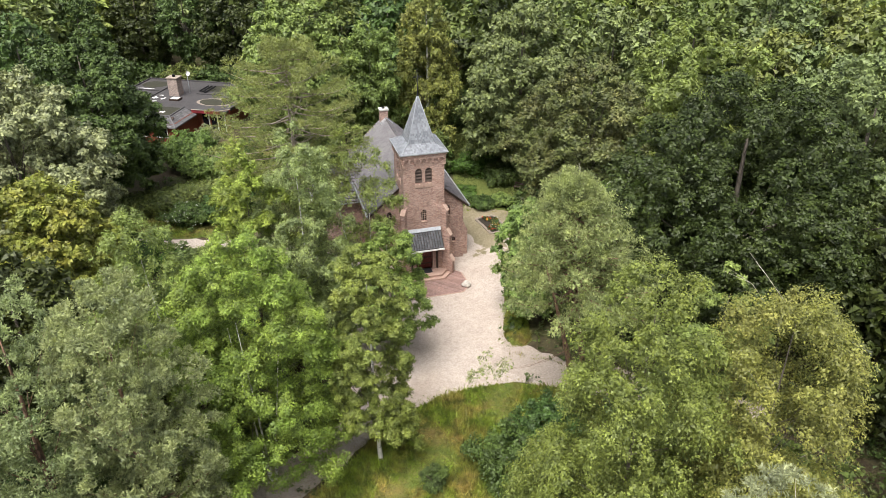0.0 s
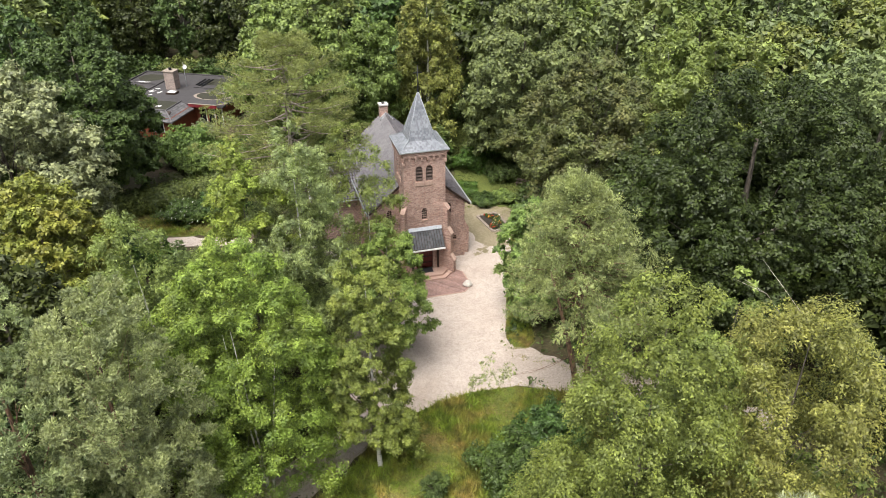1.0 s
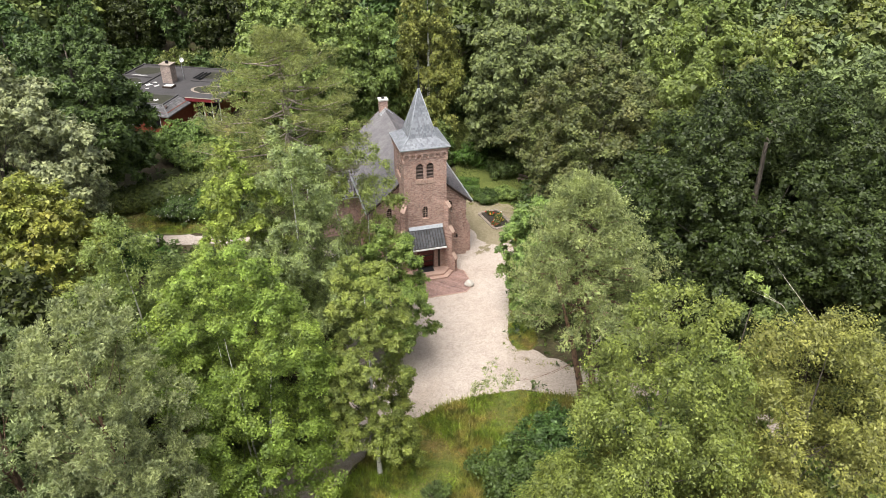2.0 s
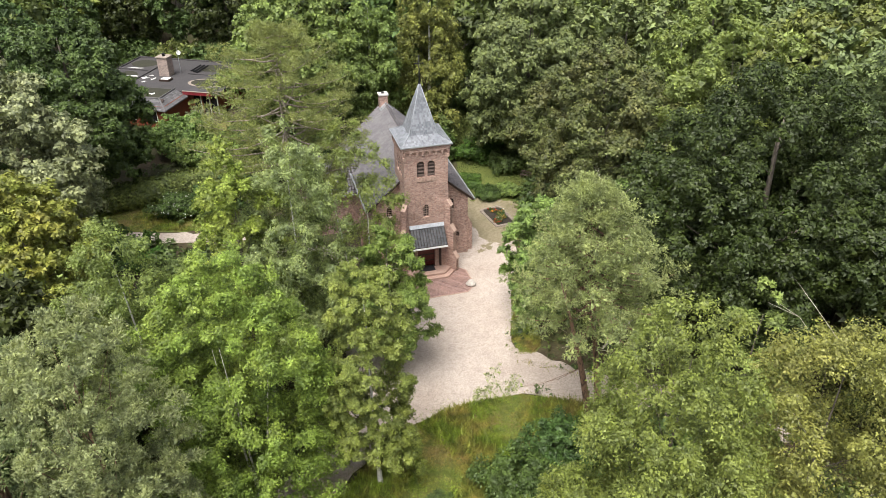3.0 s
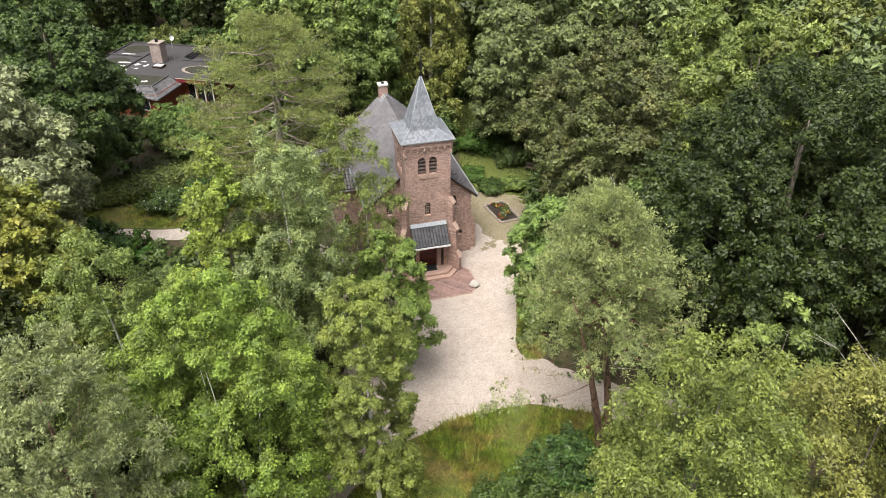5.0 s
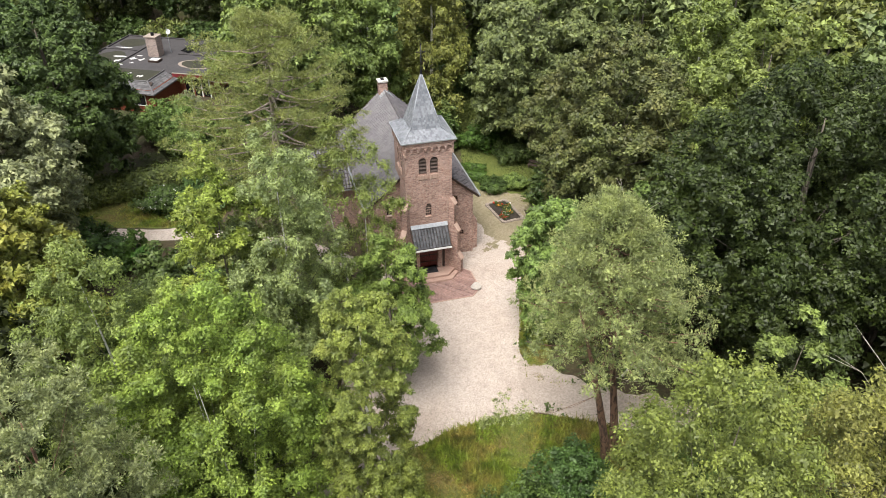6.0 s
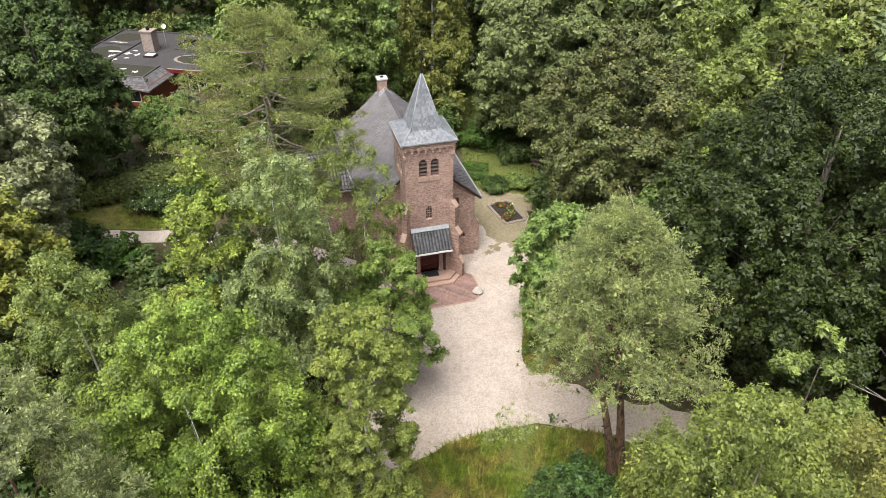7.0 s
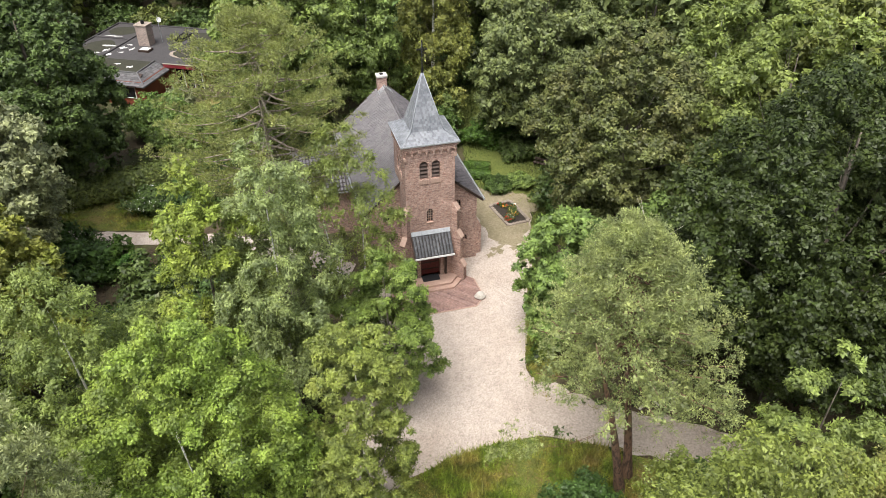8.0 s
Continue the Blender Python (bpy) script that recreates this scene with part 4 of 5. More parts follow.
# spire
E0, E1, Z0, Z1, ZA = 2.02, 1.12, 11.62, 12.2, 16.0
bm = bmesh.new()
low = [bm.verts.new((x * E0, y * E0, Z0)) for x, y in ((-1, -1), (1, -1), (1, 1), (-1, 1))]
mid = [bm.verts.new((x * E1, y * E1, Z1)) for x, y in ((-1, -1), (1, -1), (1, 1), (-1, 1))]
apex = bm.verts.new((0, 0, ZA))
bm.faces.new(low[::-1])
for i in range(4):
    j = (i + 1) % 4
    bm.faces.new((low[i], low[j], mid[j], mid[i]))
    bm.faces.new((mid[i], mid[j], apex))
spire = part("spire", bm_mesh("spire", bm, SLATES), chapel, "blue-grey slated spire with flared eaves")


def slate_face(k, seed):
    """Slates laid in courses on one side of the spire."""
    rng = np.random.default_rng(seed)
    rot = Matrix.Rotation(math.pi / 2 * k, 3, "Z")
    v, f = [], []
    for (h0, z0, h1, z1) in ((E0, Z0, E1, Z1), (E1, Z1, 0.0, ZA)):
        run = Vector((0, h0 - h1, z1 - z0))
        n = Vector((0, -run.z, run.y)).normalized()
        rows = max(2, int(run.length / 0.16))
        for r in range(rows):
            a, b = r / rows, min(1.0, (r + 1.25) / rows)
            wa = h0 + (h1 - h0) * a
            w = 0.15
            x = -wa + (0.075 if r % 2 else 0.0) - 0.08
            while x < wa:
                lo, hi = max(-wa, x + 0.004), min(wa, x + w - 0.004)
                if hi - lo > 0.03:
                    wb = h0 + (h1 - h0) * b
                    up = 0.028 + rng.normal() * 0.004
                    p = []
                    for xx, t, e in ((lo, a, up), (hi, a, up), (max(-wb, min(wb, hi)), b, 0.006), (max(-wb, min(wb, lo)), b, 0.006)):
                        p.append(rot @ (Vector((xx, -h0 + (h0 - h1) * t, z0 + (z1 - z0) * t)) + n * e))
                    base = len(v)
                    v += p
                    f.append((base, base + 1, base + 2, base + 3))
                x += w
    return v, f


for k in range(4):
    ob = part("slate_cladding", mesh_of("slate_cladding", *slate_face(k, 60 + k), SLATES), spire)
    ob["kind"] = "stuff"
    a = math.pi / 2 * k + math.pi / 4
    cx, sy = math.cos(a) * math.sqrt(2), math.sin(a) * math.sqrt(2)
    v, f = [], []
    tube([(cx * E0, sy * E0, Z0 + 0.03), (cx * E1, sy * E1, Z1 + 0.03), (0, 0, ZA + 0.02)], [0.05, 0.045, 0.03], 6, v, f)
    part("hip_flashing", mesh_of("hip_flashing", v, f, LEAD, True), spire, "pale lead hip flashing")
ring = wall([(-E0 - 0.05, -E0 - 0.05), (E0 + 0.05, -E0 - 0.05), (E0 + 0.05, E0 + 0.05), (-E0 - 0.05, E0 + 0.05)],
            [[(-E0 + 0.15, -E0 + 0.15), (E0 - 0.15, -E0 + 0.15), (E0 - 0.15, E0 - 0.15), (-E0 + 0.15, E0 - 0.15)]], 2, Z0 - 0.07, Z0 + 0.02)
part("gutter", bm_mesh("gutter", ring, ZINC), spire, "pale zinc eaves gutter")
v, f = [], []
tube([(0, 0, ZA - 0.1), (0, 0, ZA + 0.25), (0, 0, ZA + 2.0)], [0.09, 0.04, 0.03], 6, v, f)
tube([(-0.3, 0, ZA + 1.45), (0.3, 0, ZA + 1.45)], [0.03, 0.03], 6, v, f)
tube([(0.15 * math.cos(i * 0.785), 0, ZA + 1.45 + 0.15 * math.sin(i * 0.785)) for i in range(9)], [0.018] * 9, 5, v, f)
for x, z in ((-0.3, 1.45), (0.3, 1.45), (0, 2.0)):
    tube([(x - 0.05, 0, ZA + z), (x + 0.05, 0, ZA + z)], [0.05, 0.05], 6, v, f)
part("cross", mesh_of("cross", v, f, IRON, True), spire, "black wrought-iron cross")


def lattice_window(c, w, z0, z1, face, sgn=-1, axis=1, depth=0.2, bars=2, rails=4):
    """Dark glass with a timber frame and glazing bars, set back in its opening."""
    lo, hi = sorted((face - sgn * depth, face - sgn * (depth + 0.03)))
    win = part("window", bm_mesh("window", prism(arch(c, w, z0, z1), axis, lo, hi), GLASS_DARK), chapel, "arched window with dark leaded glass")
    bm = bmesh.new()
    a, b = sorted((face - sgn * (depth - 0.04), face - sgn * (depth - 0.004)))

    def bar(u0, u1, y0, y1):
        if axis == 1:
            block(u0, u1, a, b, y0, y1, bm)
        else:
            block(a, b, u0, u1, y0, y1, bm)
    for i in range(1, bars + 1):
        u = c - w / 2 + w * i / (bars + 1)
        bar(u - 0.012, u + 0.012, z0, z1 - 0.09)
    for i in range(1, rails + 1):
        z = z0 + (z1 - z0 - 0.15) * i / (rails + 0.5)
        bar(c - w / 2, c + w / 2, z - 0.012, z + 0.012)
    part("glazing_bars", bm_mesh("glazing_bars", bm, STONE), win)
    s0, s1 = sorted((face + sgn * 0.05, face - sgn * 0.12))
    bm = block(c - w / 2 - 0.06, c + w / 2 + 0.06, s0, s1, z0 - 0.08, z0 - 0.004) if axis == 1 else block(s0, s1, c - w / 2 - 0.06, c + w / 2 + 0.06, z0 - 0.08, z0 - 0.004)
    part("sill", bm_mesh("sill", bm, STONE, 0.01), win)


lattice_window(-0.05, 0.46, 5.3, 6.4, -H)

# door
door = part("door", bm_mesh("door", prism(arch(-0.05, 1.5, 0.39, 3.1, 10, 0.1), 1, -1.46, -1.39), REDDOOR), chapel, "dark red boarded double door")
for i in range(9):
    u = -0.74 + i * 0.155
    part("door_board", bm_mesh("door_board", block(u, u + 0.145, -1.485, -1.457, 0.42, 2.42), REDDOOR, 0.006), door)
for z in (0.85, 1.45, 2.05):
    part("door_rail", bm_mesh("door_rail", block(-0.74, 0.64, -1.51, -1.484, z, z + 0.1), DARKWOOD, 0.006), door)
v, f = [], []
tube([(0.02, -1.55, 1.35), (0.02, -1.55, 1.6)], [0.02, 0.02], 6, v, f)
part("door_handle", mesh_of("door_handle", v, f, IRON, True), door)

# porch roof on posts
porch = part("porch", bm_mesh("porch", prism([(-1.79, 4.36), (-1.79, 4.44), (-3.02, 3.1), (-3.02, 3.0)], 0, -1.45, 1.38), DARKWOOD), chapel, "lean-to porch roof on dark timber posts")
down = Vector((0, -1.23, -1.34))
pieces = tile_rows((-1.47, -1.8, 4.46), (1, 0, 0), down, 12, 8, 0.238, 0.222, 0.03, 0.06, 5)
PORCH_TILES = pieces
part("ridge_flashing", bm_mesh("ridge_flashing", prism([(-1.79, 4.42), (-1.79, 4.62), (-1.83, 4.62), (-1.98, 4.36)], 0, -1.5, 1.42), ZINC), porch, "pale lead flashing")
part("fascia", bm_mesh("fascia", block(-1.52, 1.45, -3.09, -3.03, 2.95, 3.1), WHITEPAINT, 0.01), porch, "white painted fascia gutter")
for u in (-1.5, 1.4):
    part("bargeboard", bm_mesh("bargeboard", prism([(-1.79, 4.3), (-1.79, 4.5), (-3.05, 3.13), (-3.05, 2.95)], 0, u - 0.03, u + 0.03), DARKWOOD), porch)
for u in (-1.2, 1.1):
    part("post", bm_mesh("post", block(u - 0.08, u + 0.08, -1.97, -1.79, 0.5, 4.0), DARKWOOD, 0.015), porch)
    v, f = [], []
    tube([(u, -1.9, 2.2), (u, -2.35, 2.55), (u, -2.95, 3.02)], [0.06, 0.06, 0.06], 4, v, f)
    part("brace", mesh_of("brace", v, f, DARKWOOD), porch)
part("beam", bm_mesh("beam", block(-1.4, 1.33, -2.98, -2.84, 2.9, 3.04), DARKWOOD, 0.01), porch)

# diagonal buttresses at the front corners
for s in (-1, 1):
    turn = Matrix.Translation((s * (H - 0.08), -H + 0.08, 0)) @ Matrix.Rotation(s * radians(45), 4, "Z")
    bm = prism([(0, 0), (-1.05, 0), (-1.05, 1.35), (-0.75, 1.8), (-0.75, 3.9), (-0.42, 4.35), (-0.42, 6.2), (0, 6.75)], 0, -0.2, 0.2)
    bm.transform(turn)
    but = part("buttress", bm_mesh("buttress", bm, BRICK), chapel)
    for a, b in (((-1.1, 1.3), (-0.72, 1.86)), ((-0.8, 3.84), (-0.39, 4.4)), ((-0.47, 6.14), (-0.1, 6.62))):
        d = Vector((b[0] - a[0], b[1] - a[1])).normalized()
        n = Vector((-d.y, d.x)) * 0.07
        bm = prism([a, b, (b[0] + n.x, b[1] + n.y), (a[0] + n.x, a[1] + n.y)], 0, -0.23, 0.23)
        bm.transform(turn)
        part("weathering_stone", bm_mesh("weathering_stone", bm, STONE, 0.015), but, "pink sandstone sloping cap")

# nave
NW, NE, NR, NV0, NV1 = 4.15, 5.55, 9.38, 0.3, 14.6
gable = [(-NW, 0), (NW, 0), (NW, NE), (0, NR - 0.1), (-NW, NE)]
gholes = [arch(s * 2.68, 0.42, 4.5, 5.5) for s in (-1, 1)] + [arch(s * 3.27, 0.3, 1.75, 2.2) for s in (-1, 1)]
part("nave_front_wall", bm_mesh("nave_front_wall", wall(gable, gholes, 1, NV0, NV0 + 0.4), BRICK), chapel)
part("nave_back_wall", bm_mesh("nave_back_wall", prism(gable, 1, NV1 - 0.4, NV1), BRICK), chapel)
side = [(NV0 + 0.4, 0), (NV1 - 0.4, 0), (NV1 - 0.4, NE), (NV0 + 0.4, NE)]
for s in (-1, 1):
    cs = [c for c in (2.6, 5.4, 12.8)] if s < 0 else [2.6, 5.4, 8.2, 11.0, 13.2]
    part("nave_side_wall", bm_mesh("nave_side_wall", wall(side, [arch(c, 0.9, 2.0, 4.4) for c in cs], 0, s * NW, s * (NW - 0.4)), BRICK), chapel)
    for c in cs:
        lattice_window(c, 0.9, 2.0, 4.4, s * NW, s, 0, 0.2, 3, 6)
    lattice_window(s * 2.68, 0.42, 4.5, 5.5, NV0)
    lattice_window(s * 3.27, 0.3, 1.75, 2.2, NV0, rails=1, bars=1)
    a, b = sorted((s * 1.9, s * (NW + 0.06)))
    part("plinth", bm_mesh("plinth", block(a, b, NV0 - 0.06, NV0 - 0.002, 0, 0.7), BRICK, 0.02), chapel)
    for c in (0.9, 4.0, 6.8, 14.2):
        x0, x1 = sorted((s * NW, s * (NW + 0.45)))
        part("side_buttress", bm_mesh("side_buttress", prism([(s * NW, 0), (s * (NW + 0.55), 0), (s * (NW + 0.55), 2.6), (s * NW, 3.7)], 1, c - 0.25, c + 0.25), BRICK), chapel)
for s in (-1, 1):
    slope = [(0, NR - 0.02), (s * 2.9, 6.72), (s * 4.55, 5.32), (s * 4.55, 5.2), (s * 2.9, 6.6), (0, NR - 0.16)]
    roof = part("nave_roof", bm_mesh("nave_roof", prism(slope, 1, NV0 - 0.18, NV1 + 0.15), DARKWOOD), chapel, "grey-brown tiled nave roof")
    n1 = Vector((s * 2.9, 0, -2.66))
    n2 = Vector((s * 1.65, 0, -1.4))
    cols = int((NV1 - NV0 + 0.33) / 0.26)
    # lap below 1 bares the dark deck, drawing the shade under each tile lip
    pcs = tile_rows((0, NV0 - 0.18, NR + 0.02), (0, 1, 0), n1, cols, 12, 0.26, n1.length / 12, 0.055, 0.07, 8, lap=0.9)
    pcs += tile_rows((s * 2.9, NV0 - 0.18, 6.76), (0, 1, 0), n2, cols, 7, 0.26, n2.length / 7, 0.055, 0.07, 9, lap=0.9)
    ob = part("roof_tiles", mesh_of("roof_tiles", *joined(pcs), TILES), roof)
    ob["kind"] = "stuff"
    v, f = [], []
    tube([(s * 4.68, NV0 - 0.2, 5.36), (s * 4.68, NV1 + 0.15, 5.36)], [0.085, 0.085], 8, v, f)
    part("gutter", mesh_of("gutter", v, f, ZINC, True), roof, "pale zinc gutter")
    for yv in (NV0 - 0.24, NV1 + 0.15):
        rake = [(0, NR + 0.08), (s * 2.9, 6.83), (s * 4.6, 5.4), (s * 4.6, 5.22), (s * 2.9, 6.62), (0, NR - 0.12)]
        part("verge_board", bm_mesh("verge_board", prism(rake, 1, yv, yv + 0.07), DARKWOOD), roof)
for i in range(44):
    y = NV0 - 0.1 + i * 0.332
    v, f = [], []
    tube([(0, y, NR + 0.0), (0, y + 0.35, NR + 0.0)], [0.115, 0.135], 8, v, f)
    part("ridge_tile", mesh_of("ridge_tile", v, f, TILES, True), chapel)
chimney = part("chimney", bm_mesh("chimney", block(-0.55, 0.25, 14.0, 14.7, 8.6, 10.15), BRICK, 0.01), chapel, "stout brick chimney with a pale cap")
part("chimney_cap", bm_mesh("chimney_cap", block(-0.63, 0.33, 13.92, 14.78, 10.15, 10.33), CAPSTONE, 0.03), chimney)
part("chimney_pot", bm_mesh("chimney_pot", block(-0.3, 0.0, 14.2, 14.5, 10.33, 10.4), IRON), chimney)
for s, b in ((-1, 0.0), (1, 0.0)):
    part("flashing", bm_mesh("flashing", prism([(0, NR + 0.08), (s * 0.62, NR - 0.49), (s * 0.62, NR - 0.42), (0, NR + 0.15)], 1, 13.3, 13.98), ZINC), chimney, "pale lead flashing")

# side wing on the far side of the birches
WX0, WX1, WY0, WY1 = -8.6, -NW, 6.6, 12.0
WM = (WY0 + WY1) / 2
part("wing_end_wall", bm_mesh("wing_end_wall", wall([(WY0, 0), (WY1, 0), (WY1, 4.2), (WM, 6.6), (WY0, 4.2)], [arch(WM, 1.0, 1.6, 4.2)], 0, WX0, WX0 + 0.35), BRICK), chapel)
for y0, y1 in ((WY0, WY0 + 0.35), (WY1 - 0.35, WY1)):
    part("wing_side_wall", bm_mesh("wing_side_wall", block(WX0 + 0.35, WX1, y0, y1, 0, 4.2), BRICK), chapel)
lattice_window(WM, 1.0, 1.6, 4.2, WX0, -1, 0, 0.2, 3, 6)
for s in (-1, 1):
    e = WM + s * 3.0
    prof = [(WM, 6.75), (e, 4.05), (e, 3.93), (WM, 6.62)]
    wr = part("wing_roof", bm_mesh("wing_roof", prism(prof, 0, WX0 - 0.2, -2.2), DARKWOOD), chapel, "grey-brown tiled wing roof")
    dn = Vector((0, s * 3.0, -2.7))
    # gaps over the dark deck again stand for shade between the tile courses
    ob = part("roof_tiles", mesh_of("roof_tiles", *joined(tile_rows((WX0 - 0.2, WM, 6.79), (1, 0, 0), dn, 24, 12, 0.262, dn.length / 12, 0.055, 0.07, 12, lap=0.9)), TILES), wr)
    ob["kind"] = "stuff"
    part("verge_board", bm_mesh("verge_board", prism([(WM, 6.85), (e, 4.15), (e, 3.95), (WM, 6.62)], 0, WX0 - 0.27, WX0 - 0.2), WHITEPAINT), wr)
    v, f = [], []
    tube([(WX0 - 0.2, e + s * 0.05, 3.98), (-4.3, e + s * 0.05, 3.98)], [0.07, 0.07], 8, v, f)
    part("gutter", mesh_of("gutter", v, f, ZINC, True), wr, "pale zinc gutter")

# steps, mat and paved apron
steps = thing("entrance_steps", "worn brick steps with splayed corners before the door", "steps", (-2.08, 57.28, 0), CHAPEL_TURN)
top = [(-2.0, -1.79), (-2.0, -2.2), (-1.3, -2.95), (1.25, -2.95), (1.95, -2.2), (1.95, -1.79)]
lowr = [(-2.4, -1.79), (-2.4, -2.35), (-1.5, -3.32), (1.42, -3.32), (2.32, -2.35), (2.32, -1.79)]
part("step", bm_mesh("step", prism(top, 2, 0.0, 0.39), STEPSTONE, 0.02), steps)
part("step", bm_mesh("step", prism(lowr, 2, 0.0, 0.2), STEPSTONE, 0.02), steps)
part("threshold", bm_mesh("threshold", block(-0.8, 0.7, -1.76, -1.4, 0.3, 0.39), STEPSTONE, 0.01), steps)
mat_thing = thing("door_mat", "black rubber mat on the top step", "mat", (-2.08, 57.28, 0.392), CHAPEL_TURN)
part("mat", bm_mesh("mat", block(-0.78, 0.55, -2.42, -1.62, 0.0, 0.025), RUBBER, 0.006), mat_thing)
apron = thing("paved_apron", "purple-red brick paved apron before the steps", "paving", (-2.08, 57.28, 0), CHAPEL_TURN, kind="structure")
line = [(-3.3, -2.3), (-3.4, -4.8), (-2.6, -5.72), (2.38, -5.72), (3.2, -4.85), (3.15, -2.6), (2.4, -1.8), (-2.5, -1.8)]
part("paving", bm_mesh("paving", prism(line, 2, -0.1, 0.05), APRON), apron)
for i in range(6):
    a, b = Vector(line[i]), Vector(line[i + 1])
    n = int((b - a).length / 0.22)
    d = (b - a).normalized()
    q = Vector((-d.y, d.x))
    for k in range(n):
        p = a.lerp(b, (k + 0.5) / n)
        bm = block(-0.1, 0.1, -0.05, 0.05, -0.08, 0.075)
        bm.transform(Matrix.Translation((p.x, p.y, 0)) @ Matrix.Rotation(math.atan2(d.y, d.x), 4, "Z"))
        part("edge_brick", bm_mesh("edge_brick", bm, STEPSTONE), apron)


def boulder(name, label, at, size, seed, mat):
    rng = np.random.default_rng(seed)
    bm = bmesh.new()
    bmesh.ops.create_icosphere(bm, subdivisions=3, radius=1.0)
    off = Vector(rng.uniform(-9, 9, 3))
    for q in bm.verts:
        k = 1 + 0.35 * noise.noise(q.co * 1.3 + off) + 0.1 * noise.noise(q.co * 4 + off)
        q.co = Vector((q.co.x * size[0], q.co.y * size[1], q.co.z * size[2])) * k
    me = bm_mesh(name, bm, mat, 0, True)
    ob = tagged(new(name, me), label, "rock")
    ob.matrix_basis = pose(*at)
    return ob


boulder("boulder", "pale rounded boulder on the apron's edge", (2.0, 53.35, 0.22), (0.36, 0.3, 0.3), 4, BOULDER)


# ---- bungalow in the trees ----
house = thing("bungalow", "flat-roofed bungalow with red-brown timber walls", "house", (-34.0, 87.1, 0), -12.0)
part("main_wall", bm_mesh("main_wall", block(-13.5, 3.6, 6.2, 17.0, 0, 2.75), CEDAR), house)
part("wing_wall", bm_mesh("wing_wall", block(-13.2, -0.35, 0.4, 6.2, 0, 2.75), CEDAR), house)
for i in range(42):
    u = -13.1 + i * 0.305
    part("cladding_board", bm_mesh("cladding_board", block(u, u + 0.285, 0.36, 0.4, 0.0, 2.5), CEDAR), house)
for k, u in enumerate((-9.5, -6.0, -3.0)):
    w = part("window", bm_mesh("window", block(u, u + 1.5, 0.33, 0.37, 0.9, 2.1), GLASS_DARK), house)
    for a, b, c, d in ((u - 0.07, u, 0.83, 2.17), (u + 1.5, u + 1.57, 0.83, 2.17), (u, u + 1.5, 2.1, 2.17), (u, u + 1.5, 0.83, 0.9)):
        part("window_frame", bm_mesh("window_frame", block(a, b, 0.3, 0.38, c, d), WHITEPAINT), w)
for k, u in enumerate((0.4, 1.6, 2.7)):
    w = part("garden_door", bm_mesh("garden_door", block(u, u + 0.85, 6.13, 6.2, 0.1, 2.3), GLASS_DARK), house)
    part("door_frame", bm_mesh("door_frame", block(u + 0.86, u + 0.98, 6.1, 6.2, 0.0, 2.4), WHITEPAINT), w)
roof = part("flat_roof", bm_mesh("flat_roof", block(-14.0, 4.3, 5.4, 17.5, 2.75, 3.05), FELT), house, "grey felt flat roof with mossy patches")
part("wing_flat_roof", bm_mesh("wing_flat_roof", block(-13.4, -1.55, 1.5, 5.4, 2.75, 3.2), MOSSFELT), house)
for a, b, c, d in ((-14.1, 4.4, 17.42, 17.6), (-14.1, -13.92, 5.4, 17.42), (4.3, 4.42, 6.5, 17.42)):
    part("roof_kerb", bm_mesh("roof_kerb", block(a, b, c, d, 2.9, 3.22), FELT, 0.02), roof)
for a, b, c, d in ((-9.2, -8.9, 6.3, 17.3), (-14, -9.2, 12.0, 12.3), (-3.4, 4.2, 11.8, 12.05)):
    part("roof_upstand", bm_mesh("roof_upstand", block(a, b, c, d, 3.05, 3.2), FELT, 0.02), roof)
part("fascia", bm_mesh("fascia", prism([(-0.6, 5.36), (3.2, 5.36), (4.4, 6.4), (4.4, 6.3), (3.25, 5.26), (-0.6, 5.26)], 2, 2.68, 3.1), FASCIA), house, "dark red fascia board")
part("fascia_edge", bm_mesh("fascia_edge", prism([(-0.6, 5.42), (3.2, 5.42), (4.45, 6.5), (4.5, 6.3), (3.28, 5.22), (-0.6, 5.22)], 2, 3.1, 3.15), KERB), house)
# tiled skirt round the wing
for prof, axis, a, b in (([(-0.1, 2.45), (1.6, 3.3), (1.6, 3.2), (-0.1, 2.33)], 0, -13.6, -0.9), ):
    part("skirt_roof", bm_mesh("skirt_roof", prism(prof, axis, a, b), DARKWOOD), house)
bm = bmesh.new()
corner = [bm.verts.new(p) for p in ((-13.6, -0.1, 2.45), (0.1, -0.1, 2.45), (0.1, 5.3, 2.45), (-1.6, 5.3, 3.3), (-1.6, 1.6, 3.3), (-13.6, 1.6, 3.3))]
bm.faces.new((corner[0], corner[1], corner[4], corner[5]))
bm.faces.new((corner[1], corner[2], corner[3], corner[4]))
under = [bm.verts.new((q.co.x, q.co.y, q.co.z - 0.12)) for q in corner]
bm.faces.new((under[0], under[1], under[4], under[5]))
bm.faces.new((under[1], under[2], under[3], under[4]))
for i, j in ((0, 1), (1, 2), (2, 3), (3, 4), (4, 5), (5, 0)):
    bm.faces.new((corner[i], corner[j], under[j], under[i]))
skirt = part("tiled_skirt", bm_mesh("tiled_skirt", bm, HOUSETILE), house, "grey tiled skirt roof")
v, f = [], []
